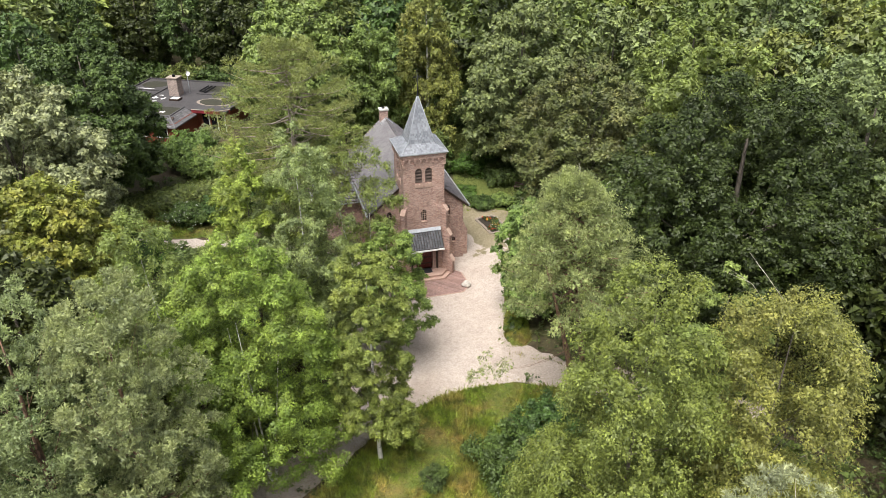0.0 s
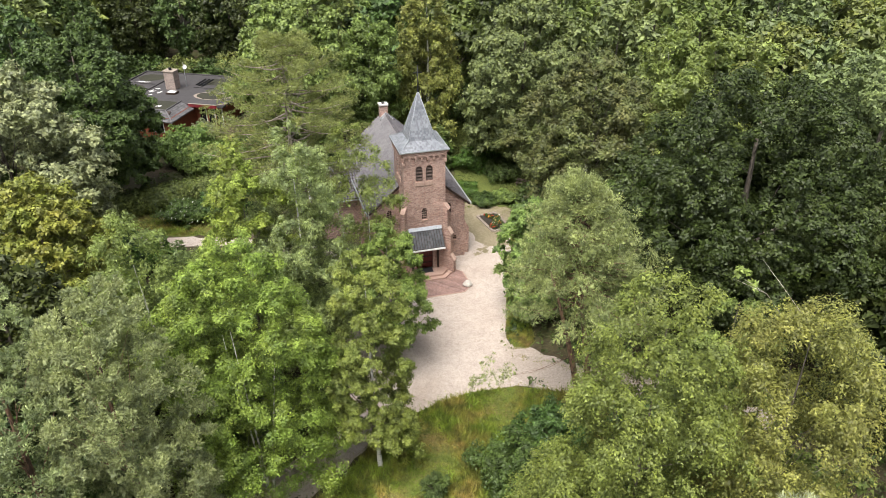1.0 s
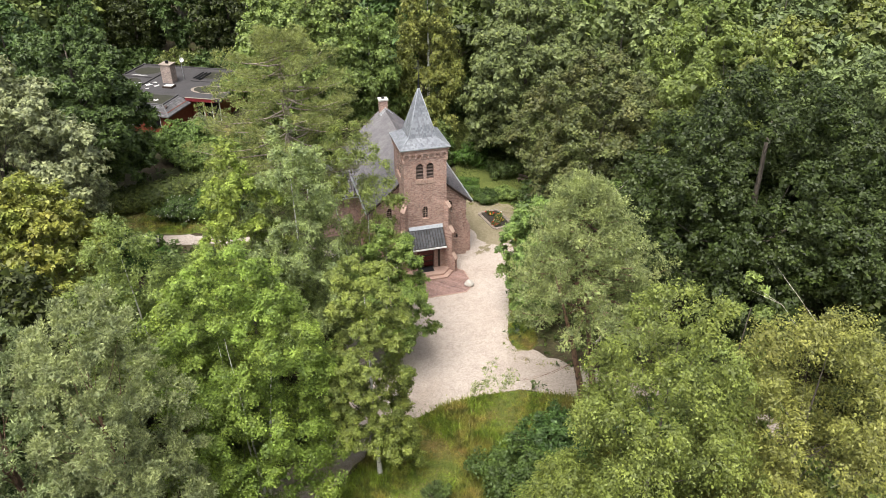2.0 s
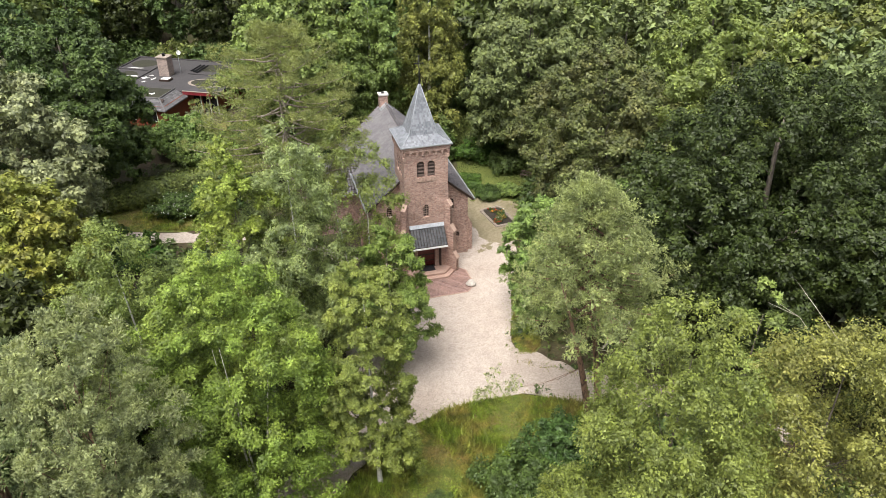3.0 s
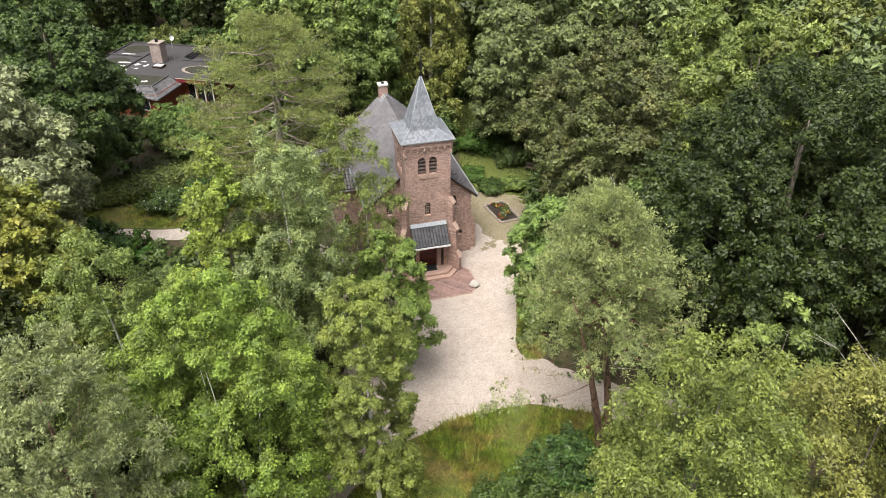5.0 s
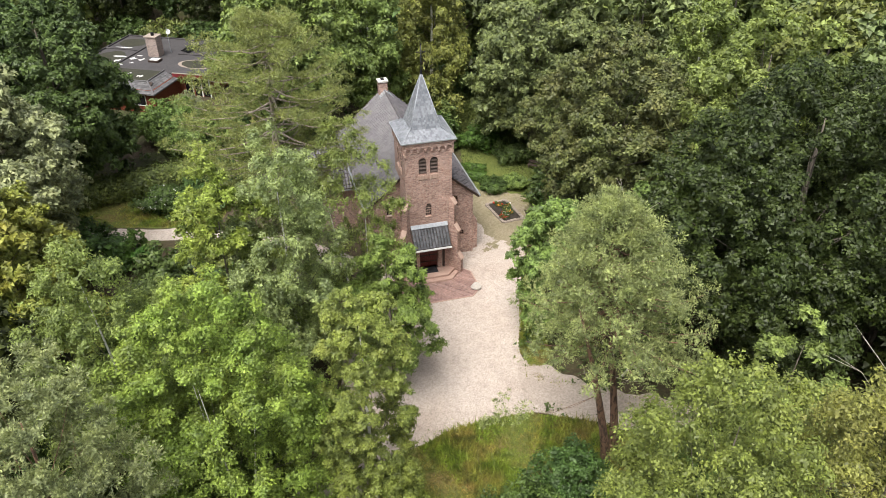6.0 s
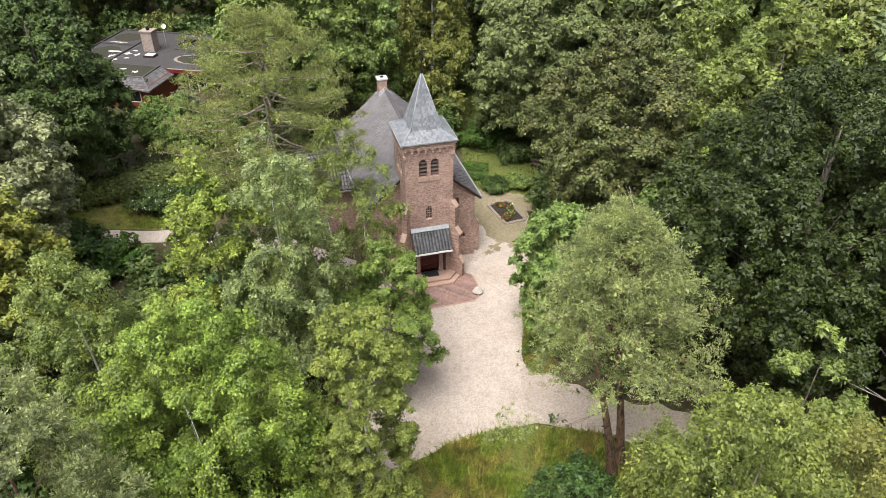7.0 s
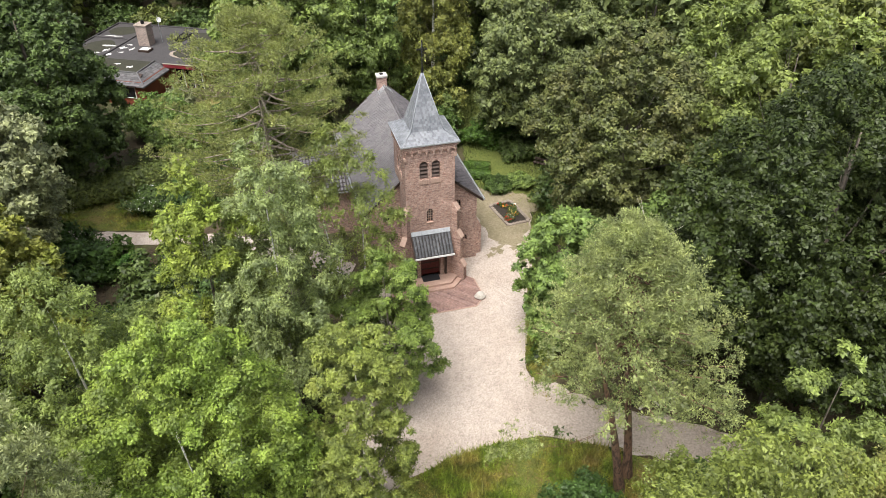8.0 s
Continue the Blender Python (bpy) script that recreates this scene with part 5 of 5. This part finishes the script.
for r in range(6):
    s0, s1 = r / 6, (r + 1.1) / 6
    n = 40
    for c in range(n):
        for face in (0, 1):
            if face == 0:
                x0, x1 = -13.6 + c * 0.3425, -13.6 + (c + 0.96) * 0.3425
                lim = 0.1 - 1.7 * s1
                if x0 > lim:
                    continue
                x1 = min(x1, lim + 0.25)
                p = [(x0, -0.1 + 1.7 * s0, 2.45 + 0.85 * s0 + 0.05), (x1, -0.1 + 1.7 * s0, 2.45 + 0.85 * s0 + 0.05), (x1, -0.1 + 1.7 * s1, 2.45 + 0.85 * s1 + 0.015), (x0, -0.1 + 1.7 * s1, 2.45 + 0.85 * s1 + 0.015)]
            else:
                y0, y1 = 5.3 - c * 0.3425, 5.3 - (c + 0.96) * 0.3425
                lim = -0.1 + 1.7 * s1
                if y0 < lim:
                    continue
                y1 = max(y1, lim - 0.25)
                p = [(0.1 - 1.7 * s0, y1, 2.45 + 0.85 * s0 + 0.05), (0.1 - 1.7 * s0, y0, 2.45 + 0.85 * s0 + 0.05), (0.1 - 1.7 * s1, y0, 2.45 + 0.85 * s1 + 0.015), (0.1 - 1.7 * s1, y1, 2.45 + 0.85 * s1 + 0.015)]
            b0 = len(v)
            low_z = p[0][2] - 0.04
            v += p + [(p[0][0], p[0][1], low_z), (p[1][0], p[1][1], low_z)]
            f += [(b0, b0 + 1, b0 + 2, b0 + 3), (b0, b0 + 4, b0 + 5, b0 + 1)]
ob = part("skirt_tiles", mesh_of("skirt_tiles", v, f, HOUSETILE), skirt)
ob["kind"] = "stuff"
v, f = [], []
tube([(0.1, -0.1, 2.5), (-1.6, 1.6, 3.36)], [0.09, 0.09], 7, v, f)
part("hip_ridge", mesh_of("hip_ridge", v, f, HOUSETILE, True), skirt)
v, f = [], []
tube([(-1.6, 1.6, 3.36), (-1.6, 5.4, 3.36)], [0.09, 0.09], 7, v, f)
part("top_ridge", mesh_of("top_ridge", v, f, HOUSETILE, True), skirt)
v, f = [], []
tube([(-1.6, 1.6, 3.36), (-13.6, 1.6, 3.36)], [0.09, 0.09], 7, v, f)
part("top_ridge", mesh_of("top_ridge", v, f, HOUSETILE, True), skirt)
hch = part("chimney", bm_mesh("chimney", block(-6.7, -5.2, 10.3, 11.6, 3.05, 5.5), HOUSEBRICK, 0.015), house, "broad pinkish-grey brick chimney")
part("chimney_cap", bm_mesh("chimney_cap", block(-6.8, -5.1, 10.2, 11.7, 5.5, 5.65), KERB, 0.02), hch)
v, f = [], []
tube([(-5.9, 10.9, 5.6), (-5.9, 10.9, 6.0)], [0.2, 0.2], 10, v, f)
part("flue", mesh_of("flue", v, f, IRON), hch)
v, f = [], []
tube([(-4.6, 12.2, 3.05), (-4.6, 12.2, 6.4)], [0.04, 0.03], 6, v, f)
mast = part("aerial_mast", mesh_of("aerial_mast", v, f, ZINC), house)
bm = bmesh.new()
bmesh.ops.create_uvsphere(bm, u_segments=14, v_segments=8, radius=0.45)
bmesh.ops.delete(bm, geom=[q for q in bm.verts if q.co.z > -0.2], context="VERTS")
bm.transform(Matrix.Translation((-4.5, 12.0, 5.9)) @ Matrix.Rotation(radians(70), 4, "X"))
part("dish", bm_mesh("dish", bm, WHITEPAINT, 0, True), mast, "white satellite dish")
sk = part("skylight", bm_mesh("skylight", block(-5.6, -4.2, 8.3, 9.4, 3.05, 3.3), DARKWOOD, 0.02), roof)
part("skylight_pane", bm_mesh("skylight_pane", block(-5.45, -4.35, 8.42, 9.28, 3.304, 3.34), WHITEPAINT, 0.01), sk)
PALEFELT = surface("pale_roof_patch", (0.42, 0.41, 0.4), (0.7, 0.69, 0.67), 3, 16, 0.7)
rngh = np.random.default_rng(5)
# irregular pale patches laid on the flat roofs
for u, w, z, rx, ry in ((-8.2, 9.2, 3.059, 0.75, 0.5), (-7.6, 7.8, 3.059, 0.7, 0.45), (-10.6, 9.5, 3.059, 0.8, 0.5), (-9.8, 8.2, 3.059, 0.7, 0.45), (-8.8, 7.0, 3.059, 0.6, 0.35), (-6.9, 9.0, 3.059, 0.35, 0.5), (-11.6, 12.9, 3.059, 1.0, 0.2), (-7.9, 10.4, 3.059, 0.35, 0.3), (-3.6, 3.4, 3.206, 0.6, 0.4), (-5.5, 4.0, 3.206, 0.5, 0.2), (-10.4, 7.2, 3.059, 0.5, 0.2)):
    pts = [(u + rx * (0.75 + 0.4 * rngh.normal()) * math.cos(i * 0.4488), w + ry * (0.75 + 0.4 * rngh.normal()) * math.sin(i * 0.4488)) for i in range(14)]
    part("bleached_patch", bm_mesh("bleached_patch", prism(pts, 2, z - 0.02, z), PALEFELT), roof, "pale irregular patch on the felt roof")
pts = [(1.0 + 2.75 * math.cos(i * 0.3142), 9.0 + 1.6 * math.sin(i * 0.3142)) for i in range(20)]
part("pond_rim", bm_mesh("pond_rim", prism(pts, 2, 3.03, 3.0515), KERB), roof, "pale rim round the mossy oval")
for u, w, rx, ry in ((1.0, 9.0, 2.4, 1.3), (-11.5, 9.0, 2.0, 2.4), (-11.6, 15.0, 2.0, 1.6), (-1.2, 14.8, 2.0, 1.5)):
    pts = [(u + rx * (1 + 0.08 * rngh.normal()) * math.cos(i * 0.3142), w + ry * (1 + 0.08 * rngh.normal()) * math.sin(i * 0.3142)) for i in range(20)]
    part("moss_patch", bm_mesh("moss_patch", prism(pts, 2, 3.03, 3.0555), MOSSFELT), roof, "dark moss patch")
for i in range(3):
    v, f = [], []
    tube([(-3.6 + i * 0.55, 13.0 - 0.3 * i, 3.1), (-2.9 + i * 0.55, 14.6, 3.5)], [0.12, 0.12], 5, v, f)
    part("roof_vent", mesh_of("roof_vent", v, f, IRON), roof)

# ---- garden ----
bed = thing("flower_bed", "stone-edged flower bed with red and yellow blooms", "flower bed", (5.0, 65.0, 0), 24.0)
part("soil", bm_mesh("soil", block(-0.85, 0.85, -1.6, 1.6, 0.0, 0.14), SOIL, 0.03), bed)
rb = np.random.default_rng(9)
for x0, y0, x1, y1 in ((-1, -1.75, 1, -1.75), (-1, 1.75, 1, 1.75), (-1, -1.75, -1, 1.75), (1, -1.75, 1, 1.75)):
    n = int(math.hypot(x1 - x0, y1 - y0) / 0.32)
    for k in range(n):
        fx, fy = x0 + (x1 - x0) * (k + 0.5) / n, y0 + (y1 - y0) * (k + 0.5) / n
        bm = block(-0.14, 0.14, -0.14, 0.14, 0, 0.2)
        bm.transform(Matrix.Translation((fx, fy, rb.uniform(-0.03, 0.02))) @ Matrix.Rotation(rb.uniform(-0.2, 0.2), 4, "Z"))
        part("kerb_stone", bm_mesh("kerb_stone", bm, KERB, 0.03), bed)
for k, (col, n) in enumerate((("red", 5), ("yellow", 5), ("orange", 4), ("white", 4))):
    for j in range(n):
        bush("bedding_plant", "small leafy bedding plant with %s blooms" % col, (5.0 + rb.uniform(-0.6, 0.6) + (0.1 if k else -0.2), 65.0 + rb.uniform(-1.4, 1.4)), 0.45, 0.28, SHRUB, 120, 300 + 10 * k + j, 0.1, 0.06, 6, "plant", "bedding plants", 0.8, PETALS[col], 11)



def hedge(name, label, path, width, height, leaf, leaves, size, seed, wild=0.1):
    """A clipped or shaggy hedge along a line: twigs inside, leaves on its faces."""
    rng = np.random.default_rng(seed)
    ob = thing(name, label, "hedge")
    v, f = [], []
    pts = [Vector((*p, 0)) for p in path]
    seg = [(pts[i + 1] - pts[i]).length for i in range(len(pts) - 1)]
    tot = sum(seg)
    pos, nor = [], []
    for k in range(leaves):
        s = rng.uniform(0, tot)
        i = 0
        while s > seg[i] and i < len(seg) - 1:
            s -= seg[i]
            i += 1
        d = (pts[i + 1] - pts[i]).normalized()
        q = Vector((-d.y, d.x, 0))
        a = rng.uniform(-0.35, math.pi + 0.35)
        ca, sa = math.cos(a), math.sin(a)
        m = 1 / max(abs(ca), abs(sa)) ** 0.75
        base = pts[i] + d * s + q * ca * m * width * 0.5 + Vector((0, 0, height * (0.42 + 0.5 * sa * m)))
        base += Vector(rng.normal(size=3)) * wild
        pos.append((base.x, base.y, max(0.05, base.z)))
        nn = q * ca + Vector((0, 0, sa + 0.2))
        nor.append(tuple(nn))
        if k % 160 == 0:
            tube([pts[i] + d * s + Vector((0, 0, -0.05)), base], [0.03, 0.01], 4, v, f)
    pos, nor = np.array(pos), unit(np.array(nor) + 0.45 * rng.normal(size=(leaves, 3)))
    q = leaf_quads(rng, pos, nor, rng.normal(size=(leaves, 3)) + np.array([0, 0, 0.4]), size, size * 0.62)
    part("foliage", mesh_quads("foliage", q, len(q), 4, leaf), ob)
    tw = part("twigs", mesh_of("twigs", v, f, BARK), ob)
    tw["kind"] = "stuff"
    return ob


hedge("box_hedge", "clipped box hedge bent round a grave plot", [(3.6, 72.6), (1.6, 73.0), (1.0, 72.2), (1.5, 71.3), (3.6, 71.0)], 0.8, 0.9, BOX, 7000, 0.12, 61, 0.04)
hedge("laurel_hedge", "shaggy dark green hedge along the path", [(-37.5, 64.0), (-34.6, 65.6), (-30.5, 67.6), (-26.0, 70.0), (-22.5, 72.0)], 2.4, 2.3, WOODS, 18000, 0.24, 62, 0.18)
bush("yew_bush", "dark rounded yew in the garden", (4.0, 79.0), 2.4, 2.6, BOX, 9000, 71, 0.16, 0.1)
bush("yew_bush", "low dark yew beside the lawn", (7.0, 75.5), 2.2, 2.2, DEEP, 7000, 72, 0.16, 0.1)
bush("garden_shrub", "leafy green shrub near the flower bed", (4.2, 69.2), 1.1, 1.4, SHRUB, 4500, 73, 0.14, 0.09)
bush("garden_shrub", "leafy green shrub at the bed's end", (6.3, 69.6), 1.3, 1.2, FRESH, 4500, 74, 0.14, 0.09)
bush("hydrangea_bush", "hydrangea bush with a sweep of white blooms", (-25.8, 65.2), 2.2, 2.1, SHRUB, 7000, 75, 0.16, 0.1, flowers=PETALS["white"], blooms=260)
bush("hydrangea_bush", "dark leafy shrub below the white blooms", (-23.2, 65.8), 2.4, 2.3, SHRUB, 7000, 76, 0.16, 0.1)
bush("sapling_pine", "young pine seedling on the grass", (-0.5, 30.6), 1.9, 0.8, DEEP, 3200, 77, 0.16, 0.04)
bush("flowering_shrub", "bright green shrub beside the bungalow", (-30.5, 80.5), 4.2, 3.6, FRESH, 9000, 78, 0.26, 0.17)
bush("flowering_shrub", "bright green garden shrub under the larch", (-25.8, 77.0), 3.6, 3.2, FRESH, 8000, 79, 0.26, 0.17)
bush("blue_conifer", "small blue-grey conifer beside the bungalow", (-30.0, 86.2), 3.2, 1.5, BLUESPRUCE, 5000, 80, 0.2, 0.08)
for k, (x, y, h, r) in enumerate(((-25.2, 56.6, 3.6, 0.8), (-24.2, 55.6, 2.6, 0.9), (-26.4, 55.6, 2.2, 1.1))):
    bush("cypress_bush", "narrow dark green cypress by the path", (x, y), h, r, BOX, 4200, 85 + k, 0.14, 0.07)
bench = thing("garden_bench", "weathered brown wooden garden bench", "bench", (8.6, 73.4, 0), -30.0)
for y in (-0.2, -0.05, 0.1):
    part("seat_slat", bm_mesh("seat_slat", block(-0.75, 0.75, y, y + 0.12, 0.42, 0.46), LOUVRE, 0.008), bench)
for z in (0.58, 0.74):
    part("back_slat", bm_mesh("back_slat", block(-0.75, 0.75, 0.23, 0.27, z, z + 0.11), LOUVRE, 0.008), bench)
for x in (-0.65, 0.58):
    for y in (-0.18, 0.2):
        part("leg", bm_mesh("leg", block(x, x + 0.07, y, y + 0.07, 0, 0.85 if y > 0 else 0.42), LOUVRE, 0.008), bench)

# shrubs that close the wood's edge
SHRUBS = [(-29, 56, 4, 3), (-20.5, 51, 5, 3.2), (-18, 46, 5, 3.2), (-21.5, 45, 4.5, 3), (-15.5, 50, 4, 2.8), (-17, 55, 3.2, 2.4), (-12, 46.5, 4.5, 2.8), (-14.5, 40, 4.5, 2.8), (-20, 39, 5, 3.2), (-22, 34, 5, 3.4),
          (-11, 35.8, 3.5, 2.4), (-13, 33, 3, 2.3), (-19, 30.5, 5, 3), (-24, 30, 6, 3.6), (-28, 37, 6, 3.8), (-32, 45, 6, 4), (-20, 68, 3.5, 2.6), (-19.5, 74, 4, 3), (-15, 78, 3.5, 2.6), (-24, 83, 2.2, 1.8),
          (11.5, 48.5, 5, 3), (10.5, 52.5, 5, 3), (12.5, 33.5, 5, 2.8), (18.5, 28, 6, 3.4), (10.5, 29.5, 4, 2.4), (7.2, 29.3, 3.4, 2.2), (12.5, 27.5, 5, 3),
          (11, 63, 5, 3.2), (11.5, 69, 5, 3.4), (10, 84, 5, 3.2), (6.5, 92, 6, 3.6), (1.5, 94, 6, 3.6), (-2.5, 82, 5, 3), (-1.5, 78, 4, 2.6), (9.5, 66, 4, 2.6), (9.3, 79, 4, 2.8), (12, 90, 5, 3.4), (-5, 80, 4.5, 3), (-8, 76, 4, 2.8), (-12, 72, 4, 2.8), (26, 55, 6, 4), (32, 60, 6, 4), (-28.5, 107.5, 4.5, 3.2), (-34, 110, 5, 3.6), (-40, 111, 4.5, 3.4), (-46, 112, 5, 3.6), (-25.5, 103.5, 4, 3)]
for k, (x, y, h, r) in enumerate(SHRUBS):
    bush("woodland_shrub", "leafy green shrub in the undergrowth", (x, y), h, r, (SHRUB, DEEP, WOODS)[k % 3], 3600, 400 + k, 0.28, 0.2, 40, "bush", "woodland shrubs")

# dead boughs of the twin-trunked pine
v, f = [], []
for pts in ([(-0.94, -2.40, 8.57), (-0.54, -2.40, 9.32), (-0.57, -2.40, 9.93), (-0.77, -2.40, 10.47)],
            [(-0.54, -2.40, 9.32), (-0.11, -2.40, 8.84), (0.01, -2.40, 9.32), (0.47, -2.40, 9.32)],
            [(0.01, -2.40, 9.32), (0.21, -2.40, 9.94), (0.90, -2.40, 9.32), (1.44, -2.40, 9.10)],
            [(0.47, -2.40, 9.32), (0.82, -2.40, 8.46)],
            [(0.21, -2.40, 9.94), (0.31, -2.40, 10.47), (0.79, -2.40, 10.54)]):
    tube(pts, [0.07, 0.055, 0.04, 0.02][:len(pts)], 6, v, f)
part("dead_bough", mesh_of("dead_bough", v, f, DEADWOOD, True), pine, "bare bleached forked bough")

# ---- undergrowth and grass ----
def inside(px, py, line):
    hit = np.zeros(len(px), bool)
    n = len(line)
    for i in range(n):
        (x0, y0), (x1, y1) = line[i], line[(i + 1) % n]
        if y0 == y1:
            continue
        hit ^= ((y0 > py) != (y1 > py)) & (px < (x1 - x0) * (py - y0) / (y1 - y0) + x0)
    return hit


rng = np.random.default_rng(8)
N = 5200
cy = 26 + 85 * rng.uniform(0, 1, N) ** 1.3
cx = rng.uniform(-1, 1, N) * (14 + 0.5 * cy)
keep = ~inside(cx, cy, GRAVEL_LINE) & ~inside(cx, cy, LAWN_LINE)
ex, ey = cx + 2.08, cy - 57.28
cu, cv = ex * math.cos(radians(15.7)) + ey * math.sin(radians(15.7)), -ex * math.sin(radians(15.7)) + ey * math.cos(radians(15.7))
keep &= ~((np.abs(cu) < 6) & (cv > -7) & (cv < 16)) & ~((cu > -10) & (cu < 0) & (cv > 5) & (cv < 13)) & ~((cx > -1) & (cx < 9) & (cy > 58) & (cy < 95)) & ~((cy > 59) & (cy < 66.5) & (cx < -7) & (cx > -40)) & ~((cx < -20) & (cx > -49) & (cy > 76))
cx, cy = cx[keep], cy[keep]
cr = rng.uniform(0.35, 1.1, len(cx))
plan = (np.stack([cx, cy, cr * 0.25], 1), cr, np.tile(np.array([[0, 0, 1.0]]), (len(cx), 1)))
q = crown_leaves(rng, plan, 64000, 0.24, 0.16, 0.8, 0.1, tufts=4)
q[:, :, 2] = np.maximum(q[:, :, 2], 0.01)
tagged(new("undergrowth", mesh_quads("undergrowth", q, len(q), 3, HERBS)), "ferns, brambles and herbs on the woodland floor", "undergrowth", kind="stuff")


def grass(name, line, count, tall, seed, label, wide=0.03, mat=None):
    rng = np.random.default_rng(seed)
    xs, ys = [p[0] for p in line], [p[1] for p in line]
    gx, gy = rng.uniform(min(xs), max(xs), count * 2), rng.uniform(min(ys), max(ys), count * 2)
    ok = inside(gx, gy, line)
    gx, gy = gx[ok][:count], gy[ok][:count]
    n = len(gx)
    h = tall * rng.uniform(0.4, 1.2, n) * (0.7 + 0.5 * np.sin(gx * 0.9 + 1.3 * np.sin(gy * 0.7)))
    a = rng.uniform(0, 6.28, n)
    bend = rng.normal(size=(n, 2)) * h[:, None] * 0.5
    w = wide
    out = np.empty((n, 3, 3))
    out[:, 0] = np.stack([gx - w * np.cos(a), gy - w * np.sin(a), np.full(n, 0.02)], 1)
    out[:, 1] = np.stack([gx + w * np.cos(a), gy + w * np.sin(a), np.full(n, 0.02)], 1)
    out[:, 2] = np.stack([gx + bend[:, 0], gy + bend[:, 1], 0.02 + np.abs(h)], 1)
    return tagged(new(name, mesh_quads(name, out, n, 3, mat or GRASS)), label, "grass", kind="stuff")


grass("grass", LAWN_LINE, 90000, 0.42, 14, "long green and straw-coloured grass blades", 0.04)
grass("grass", VERGE_LINE, 16000, 0.3, 17, "dry straw-green grass along the gravel", 0.035)
grass("grass", [(-40, 63.2), (-30, 62.2), (-21, 62.3), (-20, 66), (-27, 69), (-36, 66)], 14000, 0.3, 15, "uncut green grass beside the path")
# blades take the dark undergrowth colour to stand for tree shade on this lawn
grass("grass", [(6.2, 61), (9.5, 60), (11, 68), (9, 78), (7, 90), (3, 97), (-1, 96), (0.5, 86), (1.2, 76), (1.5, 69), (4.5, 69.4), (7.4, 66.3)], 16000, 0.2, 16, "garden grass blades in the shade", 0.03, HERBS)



def soil_patches(name, label, spots, mat, z, seed):
    """Thin ragged patches of soil and trodden grass over the gravel, joined."""
    rng = np.random.default_rng(seed)
    v, f = [], []
    for k, (x, y, r) in enumerate(spots):
        n = 26
        b = len(v)
        for i in range(n):
            a = 2 * math.pi * i / n
            q = r * (0.75 + 0.18 * math.sin(2 * a + k) + 0.12 * math.sin(5 * a + 2 * k) + 0.16 * rng.normal())
            v.append((x + q * math.cos(a), y + q * math.sin(a), z + 0.0011 * k))
        v.append((x, y, z + 0.0011 * k + 0.002))
        f += [(b + i, b + (i + 1) % n, b + n) for i in range(n)]
    return tagged(new(name, mesh_of(name, v, f, mat)), label, "soil", kind="stuff")


rng = np.random.default_rng(44)
spots = []
for k in range(46):
    t = rng.uniform(0, 1) ** 0.7
    spots.append((rng.uniform(2.9, 6.2) + 0.6 * t, 57.5 + 10.5 * t, rng.uniform(0.25, 0.9) * (0.5 + 0.6 * t)))
soil_patches("trodden_soil", "trodden sandy soil with thin grass beside the chapel", spots, TRACK, 0.036, 45)
spots = []
edge = [Vector(p) for p in GRAVEL_LINE]
for i in range(len(edge) - 1):
    n = int((edge[i + 1] - edge[i]).length / 0.55)
    for k in range(n):
        q = edge[i].lerp(edge[i + 1], (k + rng.uniform(0, 1)) / max(1, n))
        spots.append((q.x + rng.normal() * 0.2, q.y + rng.normal() * 0.2, rng.uniform(0.12, 0.42)))
rng = np.random.default_rng(47)
pos = []
for x, y, r in spots:
    for k in range(34):
        pos.append((x + rng.normal() * r, y + rng.normal() * r, 0.03))
pos = np.array(pos)
q = leaf_tris(rng, pos, unit(rng.normal(size=(len(pos), 3)) * np.array([1, 1, 0.3])), rng.normal(size=(len(pos), 3)) * 0.5 + np.array([0, 0, 1.0]), 0.13, 0.04)
tagged(new("edge_grass", mesh_quads("edge_grass", q, len(q), 3, GRASS)), "tufts of grass along the gravel edge", "grass", kind="stuff")

# ---- porch tiles, one by one ----
for pv, pf in PORCH_TILES:
    part("roof_tile", mesh_of("roof_tile", pv, pf, PORCHTILES), porch)
